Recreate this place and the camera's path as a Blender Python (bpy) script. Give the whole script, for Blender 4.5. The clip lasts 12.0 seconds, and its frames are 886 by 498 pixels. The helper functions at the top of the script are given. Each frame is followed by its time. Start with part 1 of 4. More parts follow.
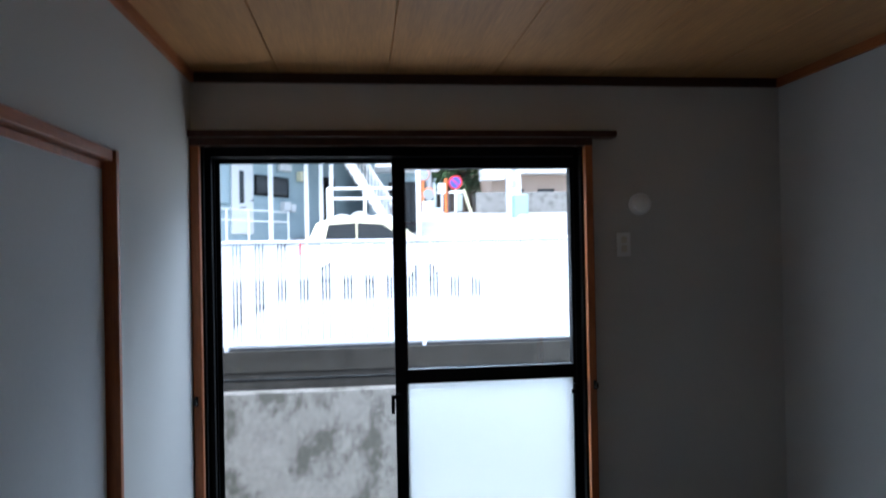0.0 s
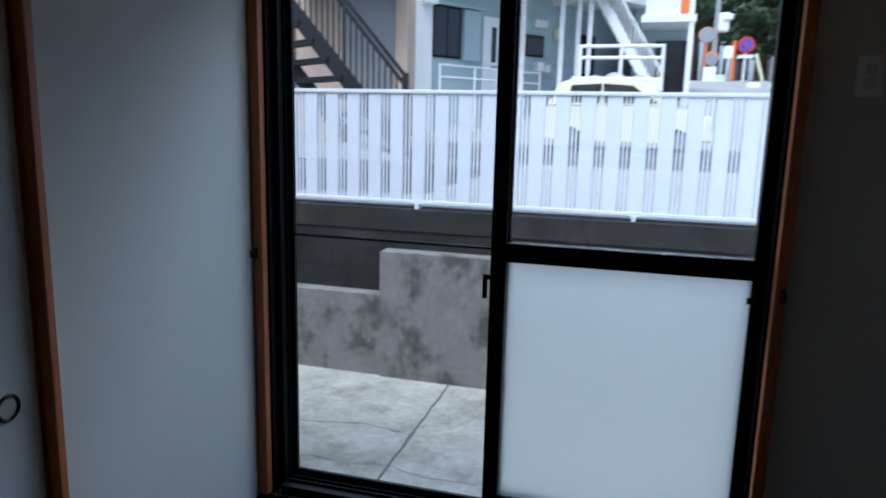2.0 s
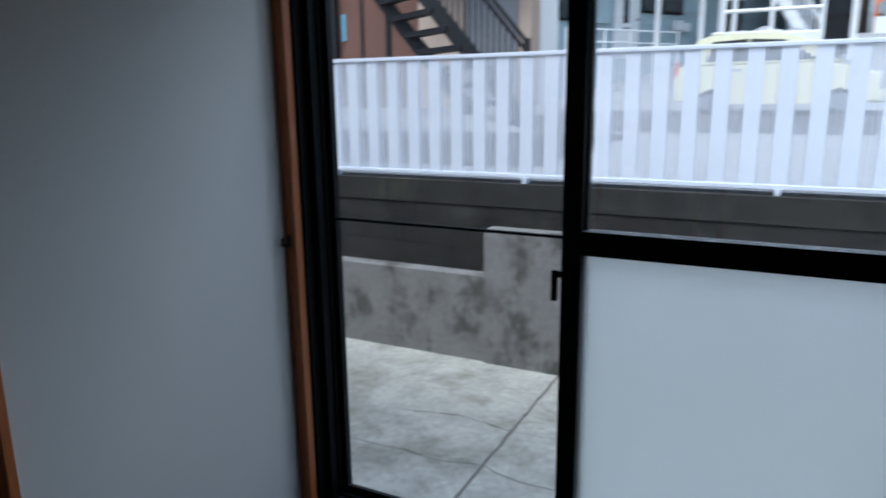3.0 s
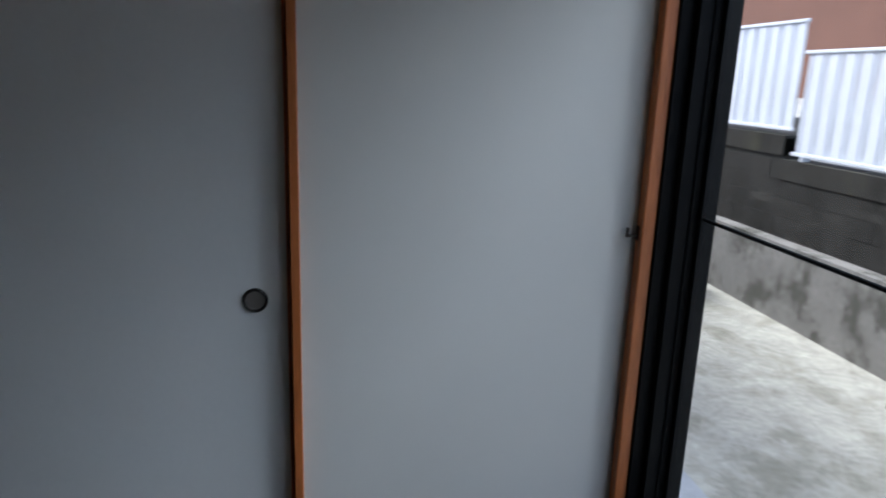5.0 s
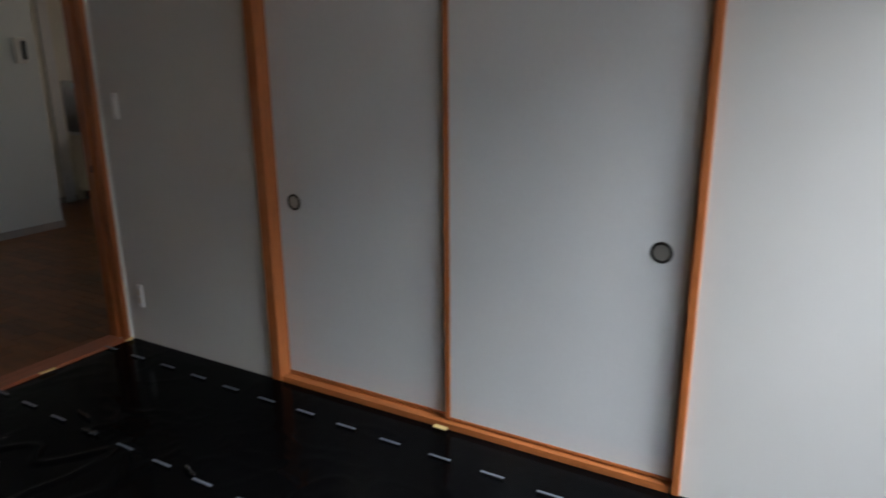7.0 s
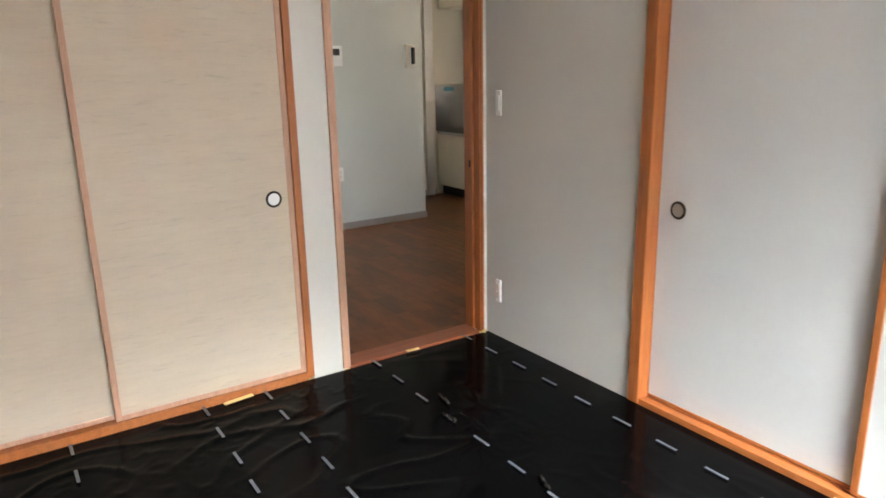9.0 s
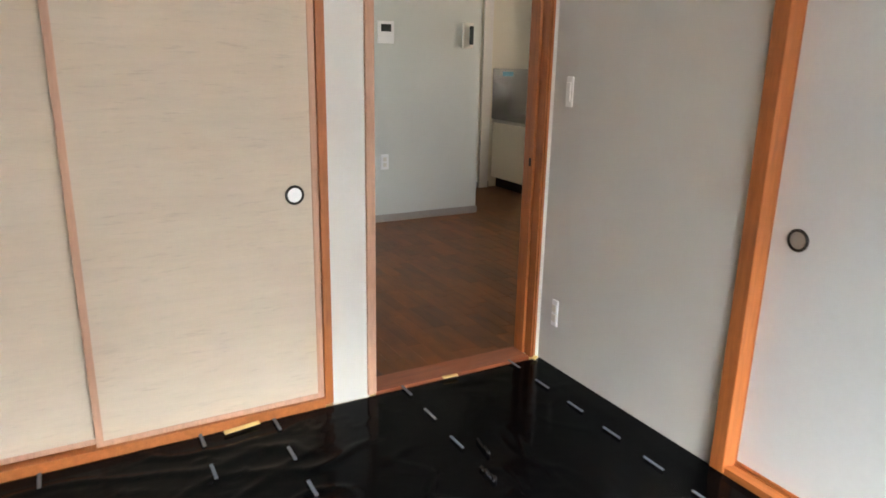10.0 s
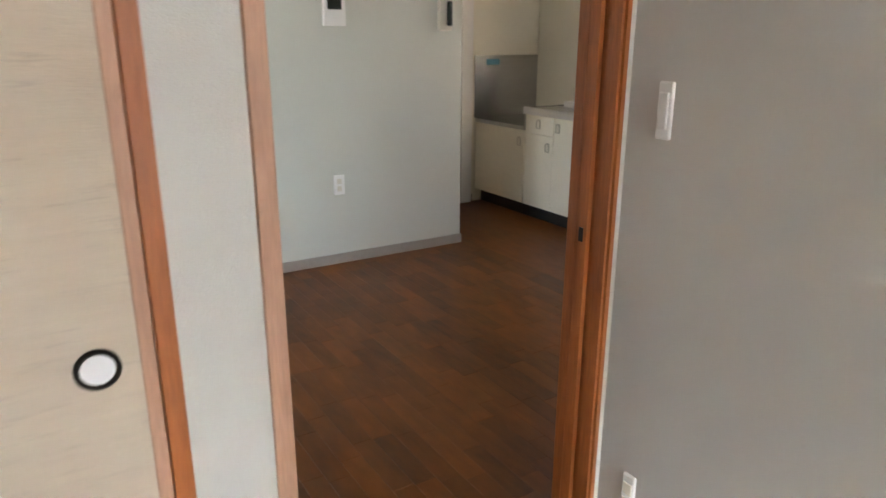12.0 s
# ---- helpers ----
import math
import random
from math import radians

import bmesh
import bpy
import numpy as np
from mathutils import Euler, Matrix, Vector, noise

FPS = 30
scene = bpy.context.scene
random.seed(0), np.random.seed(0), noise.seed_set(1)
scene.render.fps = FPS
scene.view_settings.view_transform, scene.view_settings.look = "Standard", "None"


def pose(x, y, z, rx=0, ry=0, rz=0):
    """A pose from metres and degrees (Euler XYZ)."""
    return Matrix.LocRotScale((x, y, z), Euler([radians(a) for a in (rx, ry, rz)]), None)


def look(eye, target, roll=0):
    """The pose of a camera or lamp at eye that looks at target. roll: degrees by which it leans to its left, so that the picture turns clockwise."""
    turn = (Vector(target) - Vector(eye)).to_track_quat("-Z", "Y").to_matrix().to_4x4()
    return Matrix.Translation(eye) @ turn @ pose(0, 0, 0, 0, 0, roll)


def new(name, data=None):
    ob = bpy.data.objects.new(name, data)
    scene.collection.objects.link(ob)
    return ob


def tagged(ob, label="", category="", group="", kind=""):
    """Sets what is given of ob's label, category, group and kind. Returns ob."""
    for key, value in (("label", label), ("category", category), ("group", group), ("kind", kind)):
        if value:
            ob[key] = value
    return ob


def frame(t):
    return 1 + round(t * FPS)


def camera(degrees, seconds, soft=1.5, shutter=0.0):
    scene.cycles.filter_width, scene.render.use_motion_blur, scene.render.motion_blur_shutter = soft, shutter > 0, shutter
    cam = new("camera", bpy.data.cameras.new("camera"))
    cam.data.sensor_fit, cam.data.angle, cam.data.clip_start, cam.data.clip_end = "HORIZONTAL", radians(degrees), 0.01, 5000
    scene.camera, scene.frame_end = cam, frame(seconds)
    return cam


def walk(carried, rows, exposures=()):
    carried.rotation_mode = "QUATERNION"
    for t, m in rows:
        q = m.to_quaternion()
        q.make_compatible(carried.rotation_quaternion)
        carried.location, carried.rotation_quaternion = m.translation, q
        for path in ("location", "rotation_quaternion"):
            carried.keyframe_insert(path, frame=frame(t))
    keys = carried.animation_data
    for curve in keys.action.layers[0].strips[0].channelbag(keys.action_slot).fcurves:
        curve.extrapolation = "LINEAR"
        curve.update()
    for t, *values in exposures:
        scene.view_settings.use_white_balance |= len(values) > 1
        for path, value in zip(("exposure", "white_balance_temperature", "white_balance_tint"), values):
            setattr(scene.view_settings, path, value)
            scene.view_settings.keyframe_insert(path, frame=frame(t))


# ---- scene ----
cam = camera(65.5, 12.0, 1.6, 0.5)
PATH = [
    (0, (0.77, -3.252, 1.65), (1.002, -1.265, 1.664), -1.1),
    (0.5, (0.963, -3.121, 1.613), (1.03, -1.125, 1.492), 1.8),
    (1, (1.099, -2.878, 1.57), (1.043, -0.885, 1.412), 0.2),
    (1.5, (1.252, -2.62, 1.543), (1.035, -0.644, 1.32), 0.3),
    (2, (1.403, -2.35, 1.513), (0.875, -0.454, 1.155), 1.4),
    (2.5, (1.461, -2.068, 1.499), (0.803, -0.221, 1.106), 0.1),
    (3, (1.474, -1.796, 1.472), (0.591, -0.055, 1.035), -0.7),
    (3.5, (1.564, -1.601, 1.459), (0.288, -0.129, 1.007), 1.4),
    (3.7, (1.623, -1.489, 1.43), (0.199, -0.148, 1.016), 0.9),
    (5.3, (1.895, -0.820, 1.420), (-0.040, -0.670, 0.938), 2.2),
    (5.5, (1.942, -0.758, 1.396), (-0.002, -0.701, 0.927), 2.2),
    (6, (2.048, -0.693, 1.381), (0.145, -0.914, 0.806), 0.7),
    (6.5, (2.02, -0.622, 1.4), (0.2, -1.258, 0.871), -0.6),
    (7, (2.105, -0.686, 1.409), (0.437, -1.647, 0.868), -0.5),
    (7.5, (2.126, -0.723, 1.414), (0.572, -1.871, 0.898), 0.1),
    (7.7, (2.128, -0.73, 1.421), (0.682, -2.008, 0.896), 0.0),
    (9.3, (2.08, -1.129, 1.333), (1.026, -2.753, 0.83), -1.0),
    (9.5, (2.019, -1.217, 1.327), (0.97, -2.841, 0.815), -0.4),
    (10, (1.828, -1.446, 1.327), (0.884, -3.123, 0.783), 1.2),
    (10.5, (1.682, -1.741, 1.337), (0.719, -3.417, 0.822), 1.7),
    (11, (1.524, -2.036, 1.339), (0.519, -3.685, 0.819), 0.7),
    (11.5, (1.315, -2.369, 1.345), (0.358, -4.043, 0.815), 2.8),
    (12, (1.171, -2.674, 1.337), (0.163, -4.299, 0.750), 0.2),
]
EXPOSURES = [(0.0, 1.85, 5250, 6), (0.5, 1.3, 5250, 6), (1.0, 1.0, 5150, 6), (1.5, 0.85, 5100, 5), (2.5, 0.65, 5150, 5), (3.7, 0.58, 5450, 5), (5.3, 1.52, 5750, 8), (6.0, 1.92, 5950, 9), (7.0, 2.46, 6300, 10), (7.7, 3.15, 6500, 10), (9.3, 4.65, 6800, 9), (12.0, 4.6, 6800, 9)]
walk(cam, [(t, look(eye, target, roll)) for t, eye, target, roll in PATH], EXPOSURES)

# ---- world, sun ----
world = bpy.data.worlds.new("overcast_sky")
scene.world = world
world.use_nodes = True
wn = world.node_tree.nodes
sky = wn.new("ShaderNodeTexSky")
sky.sky_type = "NISHITA"
sky.sun_disc = False
sky.sun_elevation = radians(66)
sky.sun_rotation = radians(190)
sky.air_density, sky.dust_density, sky.ozone_density = 1.0, 6.0, 1.0
soft_sky = wn.new("ShaderNodeMix")
soft_sky.data_type = "RGBA"
soft_sky.inputs[0].default_value = 0.15
soft_sky.inputs[7].default_value = (7.5, 7.9, 8.4, 1)
world.node_tree.links.new(sky.outputs[0], soft_sky.inputs[6])
world.node_tree.links.new(soft_sky.outputs[2], wn["Background"].inputs[0])
wn["Background"].inputs[1].default_value = 0.14
sun_data = bpy.data.lights.new("sun", "SUN")
sun_data.energy, sun_data.angle, sun_data.color = 1.8, radians(20), (1.0, 0.97, 0.92)
sun = new("sun", sun_data)
sun.matrix_world = look((0, 0, 20), (1.5, 8.0, 2.0))

# lamp added for the yard's high sky, just outside and above the window head
sky_lamp_data = bpy.data.lights.new("window_sky_light", "AREA")
sky_lamp_data.shape, sky_lamp_data.size, sky_lamp_data.size_y = "RECTANGLE", 3.4, 2.6
sky_lamp_data.energy, sky_lamp_data.color = 51.0, (0.92, 0.96, 1.0)
sky_lamp_data.spread = radians(75)
sky_lamp = new("window_sky_light", sky_lamp_data)
sky_lamp.matrix_world = look((0.95, 2.95, 4.65), (1.0, -0.9, 0.65))


# ---- materials ----
def material(name, color, rough=0.6, metal=0.0, vary=0.12, grain=30.0, stain=3.0, bump=0.15, bump_scale=120.0, spec=0.5, stretch=(1, 1, 1), per_piece=0.0, blotch=0.0, blotch_scale=2.0, blotch_at=0.52, dirt_color=None, dirt_stretch=(1, 1, 1), soft_edge=0.10):
    """A painted, wooden or mineral surface: colour varied at two scales, with fine relief."""
    m = bpy.data.materials.new(name)
    m.use_nodes = True
    n, l = m.node_tree.nodes, m.node_tree.links
    b = n["Principled BSDF"]
    b.inputs["Roughness"].default_value, b.inputs["Metallic"].default_value = rough, metal
    b.inputs["Specular IOR Level"].default_value = spec
    tc = n.new("ShaderNodeNewGeometry")
    mp = n.new("ShaderNodeMapping")
    mp.inputs["Scale"].default_value = stretch
    l.new(tc.outputs["Position"], mp.inputs["Vector"])
    fine, broad = n.new("ShaderNodeTexNoise"), n.new("ShaderNodeTexNoise")
    fine.inputs["Scale"].default_value, broad.inputs["Scale"].default_value = grain, stain
    fine.inputs["Detail"].default_value, broad.inputs["Detail"].default_value = 4, 3
    for t in (fine, broad):
        l.new(mp.outputs[0], t.inputs["Vector"])
    add = n.new("ShaderNodeMath")
    add.operation = "ADD"
    l.new(fine.outputs[0], add.inputs[0])
    l.new(broad.outputs[0], add.inputs[1])
    last = add
    if per_piece:
        info = n.new("ShaderNodeObjectInfo")
        more = n.new("ShaderNodeMath")
        more.operation = "MULTIPLY_ADD"
        more.inputs[1].default_value = per_piece
        l.new(info.outputs["Random"], more.inputs[0])
        l.new(add.outputs[0], more.inputs[2])
        last = more
    ramp = n.new("ShaderNodeMapRange")
    ramp.inputs[1].default_value, ramp.inputs[2].default_value = 0.55, 1.45 + per_piece
    l.new(last.outputs[0], ramp.inputs[0])
    mix = n.new("ShaderNodeMix")
    mix.data_type = "RGBA"
    c = Vector(color[:3])
    mix.inputs[6].default_value = (*(c * (1 - vary)), 1)
    mix.inputs[7].default_value = (*[min(1, v * (1 + vary)) for v in c], 1)
    l.new(ramp.outputs[0], mix.inputs[0])
    out = mix.outputs[2]
    if blotch:
        big = n.new("ShaderNodeTexNoise")
        big.inputs["Scale"].default_value, big.inputs["Detail"].default_value, big.inputs["Roughness"].default_value = blotch_scale, 7, 0.65
        run = n.new("ShaderNodeMapping")
        run.inputs["Scale"].default_value = dirt_stretch
        l.new(tc.outputs["Position"], run.inputs["Vector"])
        l.new(run.outputs[0], big.inputs["Vector"])
        edge = n.new("ShaderNodeMapRange")
        edge.inputs[1].default_value, edge.inputs[2].default_value = blotch_at, blotch_at + soft_edge
        edge.inputs[3].default_value, edge.inputs[4].default_value = 0.0, blotch
        l.new(big.outputs[0], edge.inputs[0])
        dirt = n.new("ShaderNodeMix")
        dirt.data_type = "RGBA"
        dirt.inputs[7].default_value = (*(dirt_color or c * 0.35), 1)
        l.new(edge.outputs[0], dirt.inputs[0])
        l.new(out, dirt.inputs[6])
        out = dirt.outputs[2]
    l.new(out, b.inputs["Base Color"])
    if bump:
        tex = n.new("ShaderNodeTexNoise")
        tex.inputs["Scale"].default_value = bump_scale
        l.new(mp.outputs[0], tex.inputs["Vector"])
        bp = n.new("ShaderNodeBump")
        bp.inputs["Strength"].default_value, bp.inputs["Distance"].default_value = bump, 0.004
        l.new(tex.outputs[0], bp.inputs["Height"])
        l.new(bp.outputs[0], b.inputs["Normal"])
    return m


def glass_material(name, rough, tint=(1, 1, 1), transparent=0.0):
    m = bpy.data.materials.new(name)
    m.use_nodes = True
    b = m.node_tree.nodes["Principled BSDF"]
    b.inputs["Base Color"].default_value = (*tint, 1)
    b.inputs["Roughness"].default_value = rough
    b.inputs["Transmission Weight"].default_value = 1.0
    b.inputs["IOR"].default_value = 1.45
    return m


WALLPAPER = material("wallpaper", (0.64, 0.63, 0.595), 0.85, vary=0.03, grain=260, stain=1.5, bump=0.35, bump_scale=420, spec=0.25)
FUSUMA_GREY = material("fusuma_paper_grey", (0.66, 0.67, 0.665), 0.8, vary=0.025, grain=60, stain=1.2, bump=0.12, bump_scale=300, spec=0.25)
FUSUMA_BEIGE = material("fusuma_paper_beige", (0.59, 0.505, 0.405), 0.85, vary=0.05, grain=11, stain=3, bump=0.2, bump_scale=45, spec=0.2, stretch=(1, 1, 7), blotch=0.40, blotch_scale=1.0, blotch_at=0.57, dirt_color=(0.40, 0.34, 0.28), dirt_stretch=(11, 11, 90), soft_edge=0.14)
TRIM = material("orange_wood", (0.40, 0.125, 0.033), 0.45, vary=0.28, grain=22, stain=5, bump=0.08, bump_scale=90, stretch=(9, 9, 0.8))
TRIM_FLAT = material("orange_wood_level", (0.40, 0.13, 0.035), 0.45, vary=0.28, grain=22, stain=5, bump=0.08, bump_scale=90, stretch=(9, 0.8, 9))
TRIM_PINK = material("pinkish_wood", (0.52, 0.30, 0.20), 0.5, vary=0.2, grain=22, stain=5, bump=0.08, bump_scale=90, stretch=(9, 9, 0.8))
SILL_WOOD = material("red_brown_sill_wood", (0.26, 0.075, 0.03), 0.4, vary=0.28, grain=22, stain=5, bump=0.08, bump_scale=90, stretch=(0.8, 9, 9))
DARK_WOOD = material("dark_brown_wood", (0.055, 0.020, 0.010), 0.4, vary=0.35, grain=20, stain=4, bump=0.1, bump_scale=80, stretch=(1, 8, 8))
CEILING_WOOD = material("printed_ceiling_board", (0.56, 0.28, 0.095), 0.55, vary=0.22, grain=14, stain=2.2, bump=0.05, stretch=(7, 0.5, 1))
BLACK_ALU = material("black_aluminium", (0.0032, 0.0035, 0.004), 0.55, 0.0, vary=0.2, bump=0.03, spec=0.13)
BLACK_PLASTIC = material("black_polythene", (0.0018, 0.0018, 0.002), 0.13, vary=0.4, grain=12, stain=2, bump=0.10, bump_scale=14, spec=0.045)
# the same film with far more specular, for glints on the added folds
GLINT_PLASTIC = material("black_polythene_glint", (0.003, 0.003, 0.0035), 0.22, vary=0.3, grain=40, bump=0.1, bump_scale=200, spec=0.9)
DASH_PAINT = material("grey_print", (0.10, 0.115, 0.135), 0.5, vary=0.15, bump=0)
TAPE = material("masking_tape", (0.72, 0.53, 0.22), 0.6, vary=0.12, grain=60)
WHITE_PLASTIC = material("white_plastic", (0.86, 0.86, 0.84), 0.4, vary=0.03, bump=0.02)
IVORY_PLASTIC = material("ivory_plastic", (0.74, 0.71, 0.62), 0.45, vary=0.05, bump=0.02)
GREY_SCREEN = material("dark_display", (0.03, 0.035, 0.03), 0.2, vary=0.1, bump=0)
PULL_RING = material("dark_bronze", (0.03, 0.027, 0.024), 0.35, 0.7, vary=0.2, bump=0.05)
PULL_CUP = material("brushed_pull_cup", (0.42, 0.40, 0.37), 0.38, 0.9, vary=0.1, bump=0.05)
PULL_CUP_BRIGHT = material("bright_pull_cup", (0.80, 0.80, 0.82), 0.45, 0.3, vary=0.05, bump=0.02)
CLEAR_GLASS = glass_material("clear_glass", 0.0)
FROSTED_GLASS = glass_material("frosted_glass", 0.55, (0.89, 0.91, 0.91))
FLOOR_WOOD = material("walnut_floor_plank", (0.118, 0.036, 0.0055), 0.31, vary=0.80, grain=2.6, stain=0.8, bump=0, stretch=(9, 3.0, 1), per_piece=0.60, spec=0.27)
FLOOR_DARK = material("floor_joint", (0.09, 0.032, 0.009), 0.5, vary=0.1, bump=0)
BASEBOARD_GREY = material("grey_vinyl_baseboard", (0.33, 0.30, 0.26), 0.6, vary=0.1)
CABINET = material("cream_laminate", (0.87, 0.84, 0.72), 0.35, vary=0.03, bump=0.02)
STEEL = material("stainless_steel", (0.52, 0.52, 0.53), 0.22, 1.0, vary=0.12, grain=40, stain=6, bump=0.05, stretch=(1, 1, 20))
# paler copy of the steel: the lip's highlight is put into its colour
LIP_HIGHLIGHT_STEEL = material("lip_highlight_steel", (0.72, 0.72, 0.73), 0.34, 1.0, vary=0.06, grain=40, stain=6, bump=0.03, stretch=(1, 1, 20))
HANDLE_PAINT = material("cream_handle_plastic", (0.60, 0.57, 0.48), 0.4, vary=0.05, bump=0)
KITCHEN_PAPER = material("kitchen_wallpaper", (0.62, 0.64, 0.585), 0.85, vary=0.03, grain=260, stain=1.5, bump=0.3, bump_scale=420, spec=0.25)
CREAM_PAPER = material("cream_kitchen_wallpaper", (0.82, 0.80, 0.70), 0.85, vary=0.03, grain=260, stain=1.5, bump=0.3, bump_scale=420, spec=0.25)
KICK = material("black_toe_kick", (0.015, 0.014, 0.013), 0.6)
CONCRETE = material("stained_concrete", (0.225, 0.22, 0.21), 0.9, spec=0.15, vary=0.25, grain=22, stain=3, bump=0.5, bump_scale=60, blotch=0.75, blotch_scale=2.8, blotch_at=0.51, dirt_color=(0.060, 0.062, 0.050), dirt_stretch=(1, 1, 0.75), soft_edge=0.11)
YARD = material("yard_concrete", (0.43, 0.425, 0.375), 0.9, spec=0.15, vary=0.36, grain=22, stain=3.2, bump=0.6, bump_scale=90, blotch=0.65, blotch_scale=1.9, blotch_at=0.50, dirt_color=(0.19, 0.185, 0.14), dirt_stretch=(0.8, 1, 1), soft_edge=0.16)
CRACK = material("dirt_joint", (0.16, 0.15, 0.13), 0.95, vary=0.3)
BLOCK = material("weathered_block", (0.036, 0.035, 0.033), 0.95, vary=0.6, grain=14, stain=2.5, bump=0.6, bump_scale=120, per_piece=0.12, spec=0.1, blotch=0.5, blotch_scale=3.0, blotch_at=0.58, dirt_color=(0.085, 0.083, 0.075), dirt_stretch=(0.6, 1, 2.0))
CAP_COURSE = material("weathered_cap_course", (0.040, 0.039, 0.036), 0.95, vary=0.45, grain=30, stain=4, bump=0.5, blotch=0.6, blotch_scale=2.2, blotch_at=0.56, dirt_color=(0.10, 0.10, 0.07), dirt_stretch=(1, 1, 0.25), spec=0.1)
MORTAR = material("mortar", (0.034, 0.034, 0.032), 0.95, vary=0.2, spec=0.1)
FENCE_PAINT = material("white_fence_paint", (0.74, 0.79, 0.88), 0.45, vary=0.06, grain=20, stain=2, bump=0.05)
ASPHALT = material("asphalt", (0.30, 0.30, 0.295), 0.95, vary=0.2, grain=40, stain=0.4, bump=0.4)
SILVER_COVER = material("silver_cover_cloth", (0.78, 0.79, 0.83), 0.30, 0.45, vary=0.08, bump=0.1, bump_scale=200)
BLUE_SIDING = material("blue_grey_siding", (0.38, 0.48, 0.51), 0.8, vary=0.1, grain=20, stain=0.8, bump=0.3, bump_scale=80)
BROWN_SIDING = material("brown_siding", (0.17, 0.085, 0.06), 0.8, vary=0.15, grain=20, stain=1)
BEIGE_SIDING = material("beige_siding", (0.55, 0.43, 0.34), 0.8, vary=0.1, grain=20, stain=1)
WHITE_PAINT = material("white_exterior_paint", (0.80, 0.81, 0.80), 0.5, vary=0.05, stain=1)
SHUTTER = material("grey_roller_shutter", (0.36, 0.36, 0.37), 0.5, 0.3, vary=0.08)
BLACK_STEEL = material("black_painted_steel", (0.008, 0.008, 0.009), 0.55, 0.0, vary=0.2)
DARK_WINDOW = material("dark_window", (0.025, 0.03, 0.035), 0.15, vary=0.2, bump=0)
YELLOW_PAINT = material("pale_yellow_car_paint", (0.88, 0.84, 0.58), 0.25, vary=0.03, bump=0)
TYRE = material("tyre_rubber", (0.02, 0.02, 0.02), 0.85)
ORANGE_PAINT = material("orange_paint", (0.75, 0.20, 0.05), 0.5, vary=0.1)
SIGN_BLUE = material("sign_blue", (0.03, 0.08, 0.45), 0.4, vary=0.05, bump=0)
SIGN_RED = material("sign_red", (0.60, 0.03, 0.03), 0.4, vary=0.05, bump=0)
PALE_BLUE = material("pale_blue_notice", (0.16, 0.42, 0.55), 0.5, vary=0.05, bump=0)
PALE_NOTICE = material("pale_notice", (0.62, 0.72, 0.78), 0.5, vary=0.05, bump=0)
LEAF = material("foliage", (0.04, 0.075, 0.027), 0.6, vary=0.5, grain=3, stain=0.8, bump=0)
BARK = material("bark", (0.09, 0.07, 0.05), 0.9, vary=0.3)


# ---- building blocks ----
def box(bm, x0, x1, y0, y1, z0, z1):
    """One box into bm."""
    vs = [bm.verts.new((x, y, z)) for z in (z0, z1) for y in (y0, y1) for x in (x0, x1)]
    for a, b, c, d in ((0, 2, 3, 1), (4, 5, 7, 6), (0, 1, 5, 4), (2, 6, 7, 3), (0, 4, 6, 2), (1, 3, 7, 5)):
        bm.faces.new((vs[a], vs[b], vs[c], vs[d]))
    return vs


def boxes(*dims):
    bm = bmesh.new()
    for d in dims:
        box(bm, *d)
    return bm


def rounded(x0, x1, y0, y1, z0, z1, r=0.003, seg=2):
    bm = boxes((x0, x1, y0, y1, z0, z1))
    bmesh.ops.bevel(bm, geom=bm.edges[:], offset=r, segments=seg, profile=0.5, affect="EDGES")
    return bm


def cylinder(p, q, r, sides=12, r2=None):
    """A capped rod from p to q."""
    bm = bmesh.new()
    p, q = Vector(p), Vector(q)
    turn = (q - p).to_track_quat("Z", "Y").to_matrix().to_4x4()
    bmesh.ops.create_cone(bm, cap_ends=True, segments=sides, radius1=r, radius2=r if r2 is None else r2, depth=(q - p).length,
                          matrix=Matrix.Translation((p + q) / 2) @ turn)
    return bm


def beam(bm, p, q, w, h):
    """A square bar from p to q into bm, w wide and h high."""
    p, q = Vector(p), Vector(q)
    d = (q - p).normalized()
    side = d.cross(Vector((0, 0, 1)))
    side = side.normalized() if side.length > 1e-4 else Vector((1, 0, 0))
    up = side.cross(d)
    vs = [bm.verts.new(e + side * a * w / 2 + up * b * h / 2) for e in (p, q) for a, b in ((-1, -1), (1, -1), (1, 1), (-1, 1))]
    for f in ((3, 2, 1, 0), (4, 5, 6, 7), (0, 1, 5, 4), (1, 2, 6, 5), (2, 3, 7, 6), (3, 0, 4, 7)):
        bm.faces.new([vs[i] for i in f])


def bar(p, q, w, h):
    bm = bmesh.new()
    beam(bm, p, q, w, h)
    return bm


def ring(axis, centre, r0, r1, depth, sides=40):
    """A flat ring with depth, round an axis 'x' or 'y'."""
    bm = bmesh.new()
    prof = [(r0, 0), (r0, depth), ((r0 + r1) / 2, depth * 1.5), (r1, depth * 0.6), (r1, 0)]
    loops = []
    for i in range(sides):
        a = 2 * math.pi * i / sides
        row = []
        for r, d in prof:
            u, v = r * math.cos(a), r * math.sin(a)
            row.append(bm.verts.new(Vector(centre) + (Vector((d, u, v)) if axis == "x" else Vector((u, d, v)))))
        loops.append(row)
    for i in range(sides):
        a, b = loops[i], loops[(i + 1) % sides]
        for j in range(len(prof) - 1):
            bm.faces.new((a[j], b[j], b[j + 1], a[j + 1]))
    bmesh.ops.recalc_face_normals(bm, faces=bm.faces[:])
    return bm


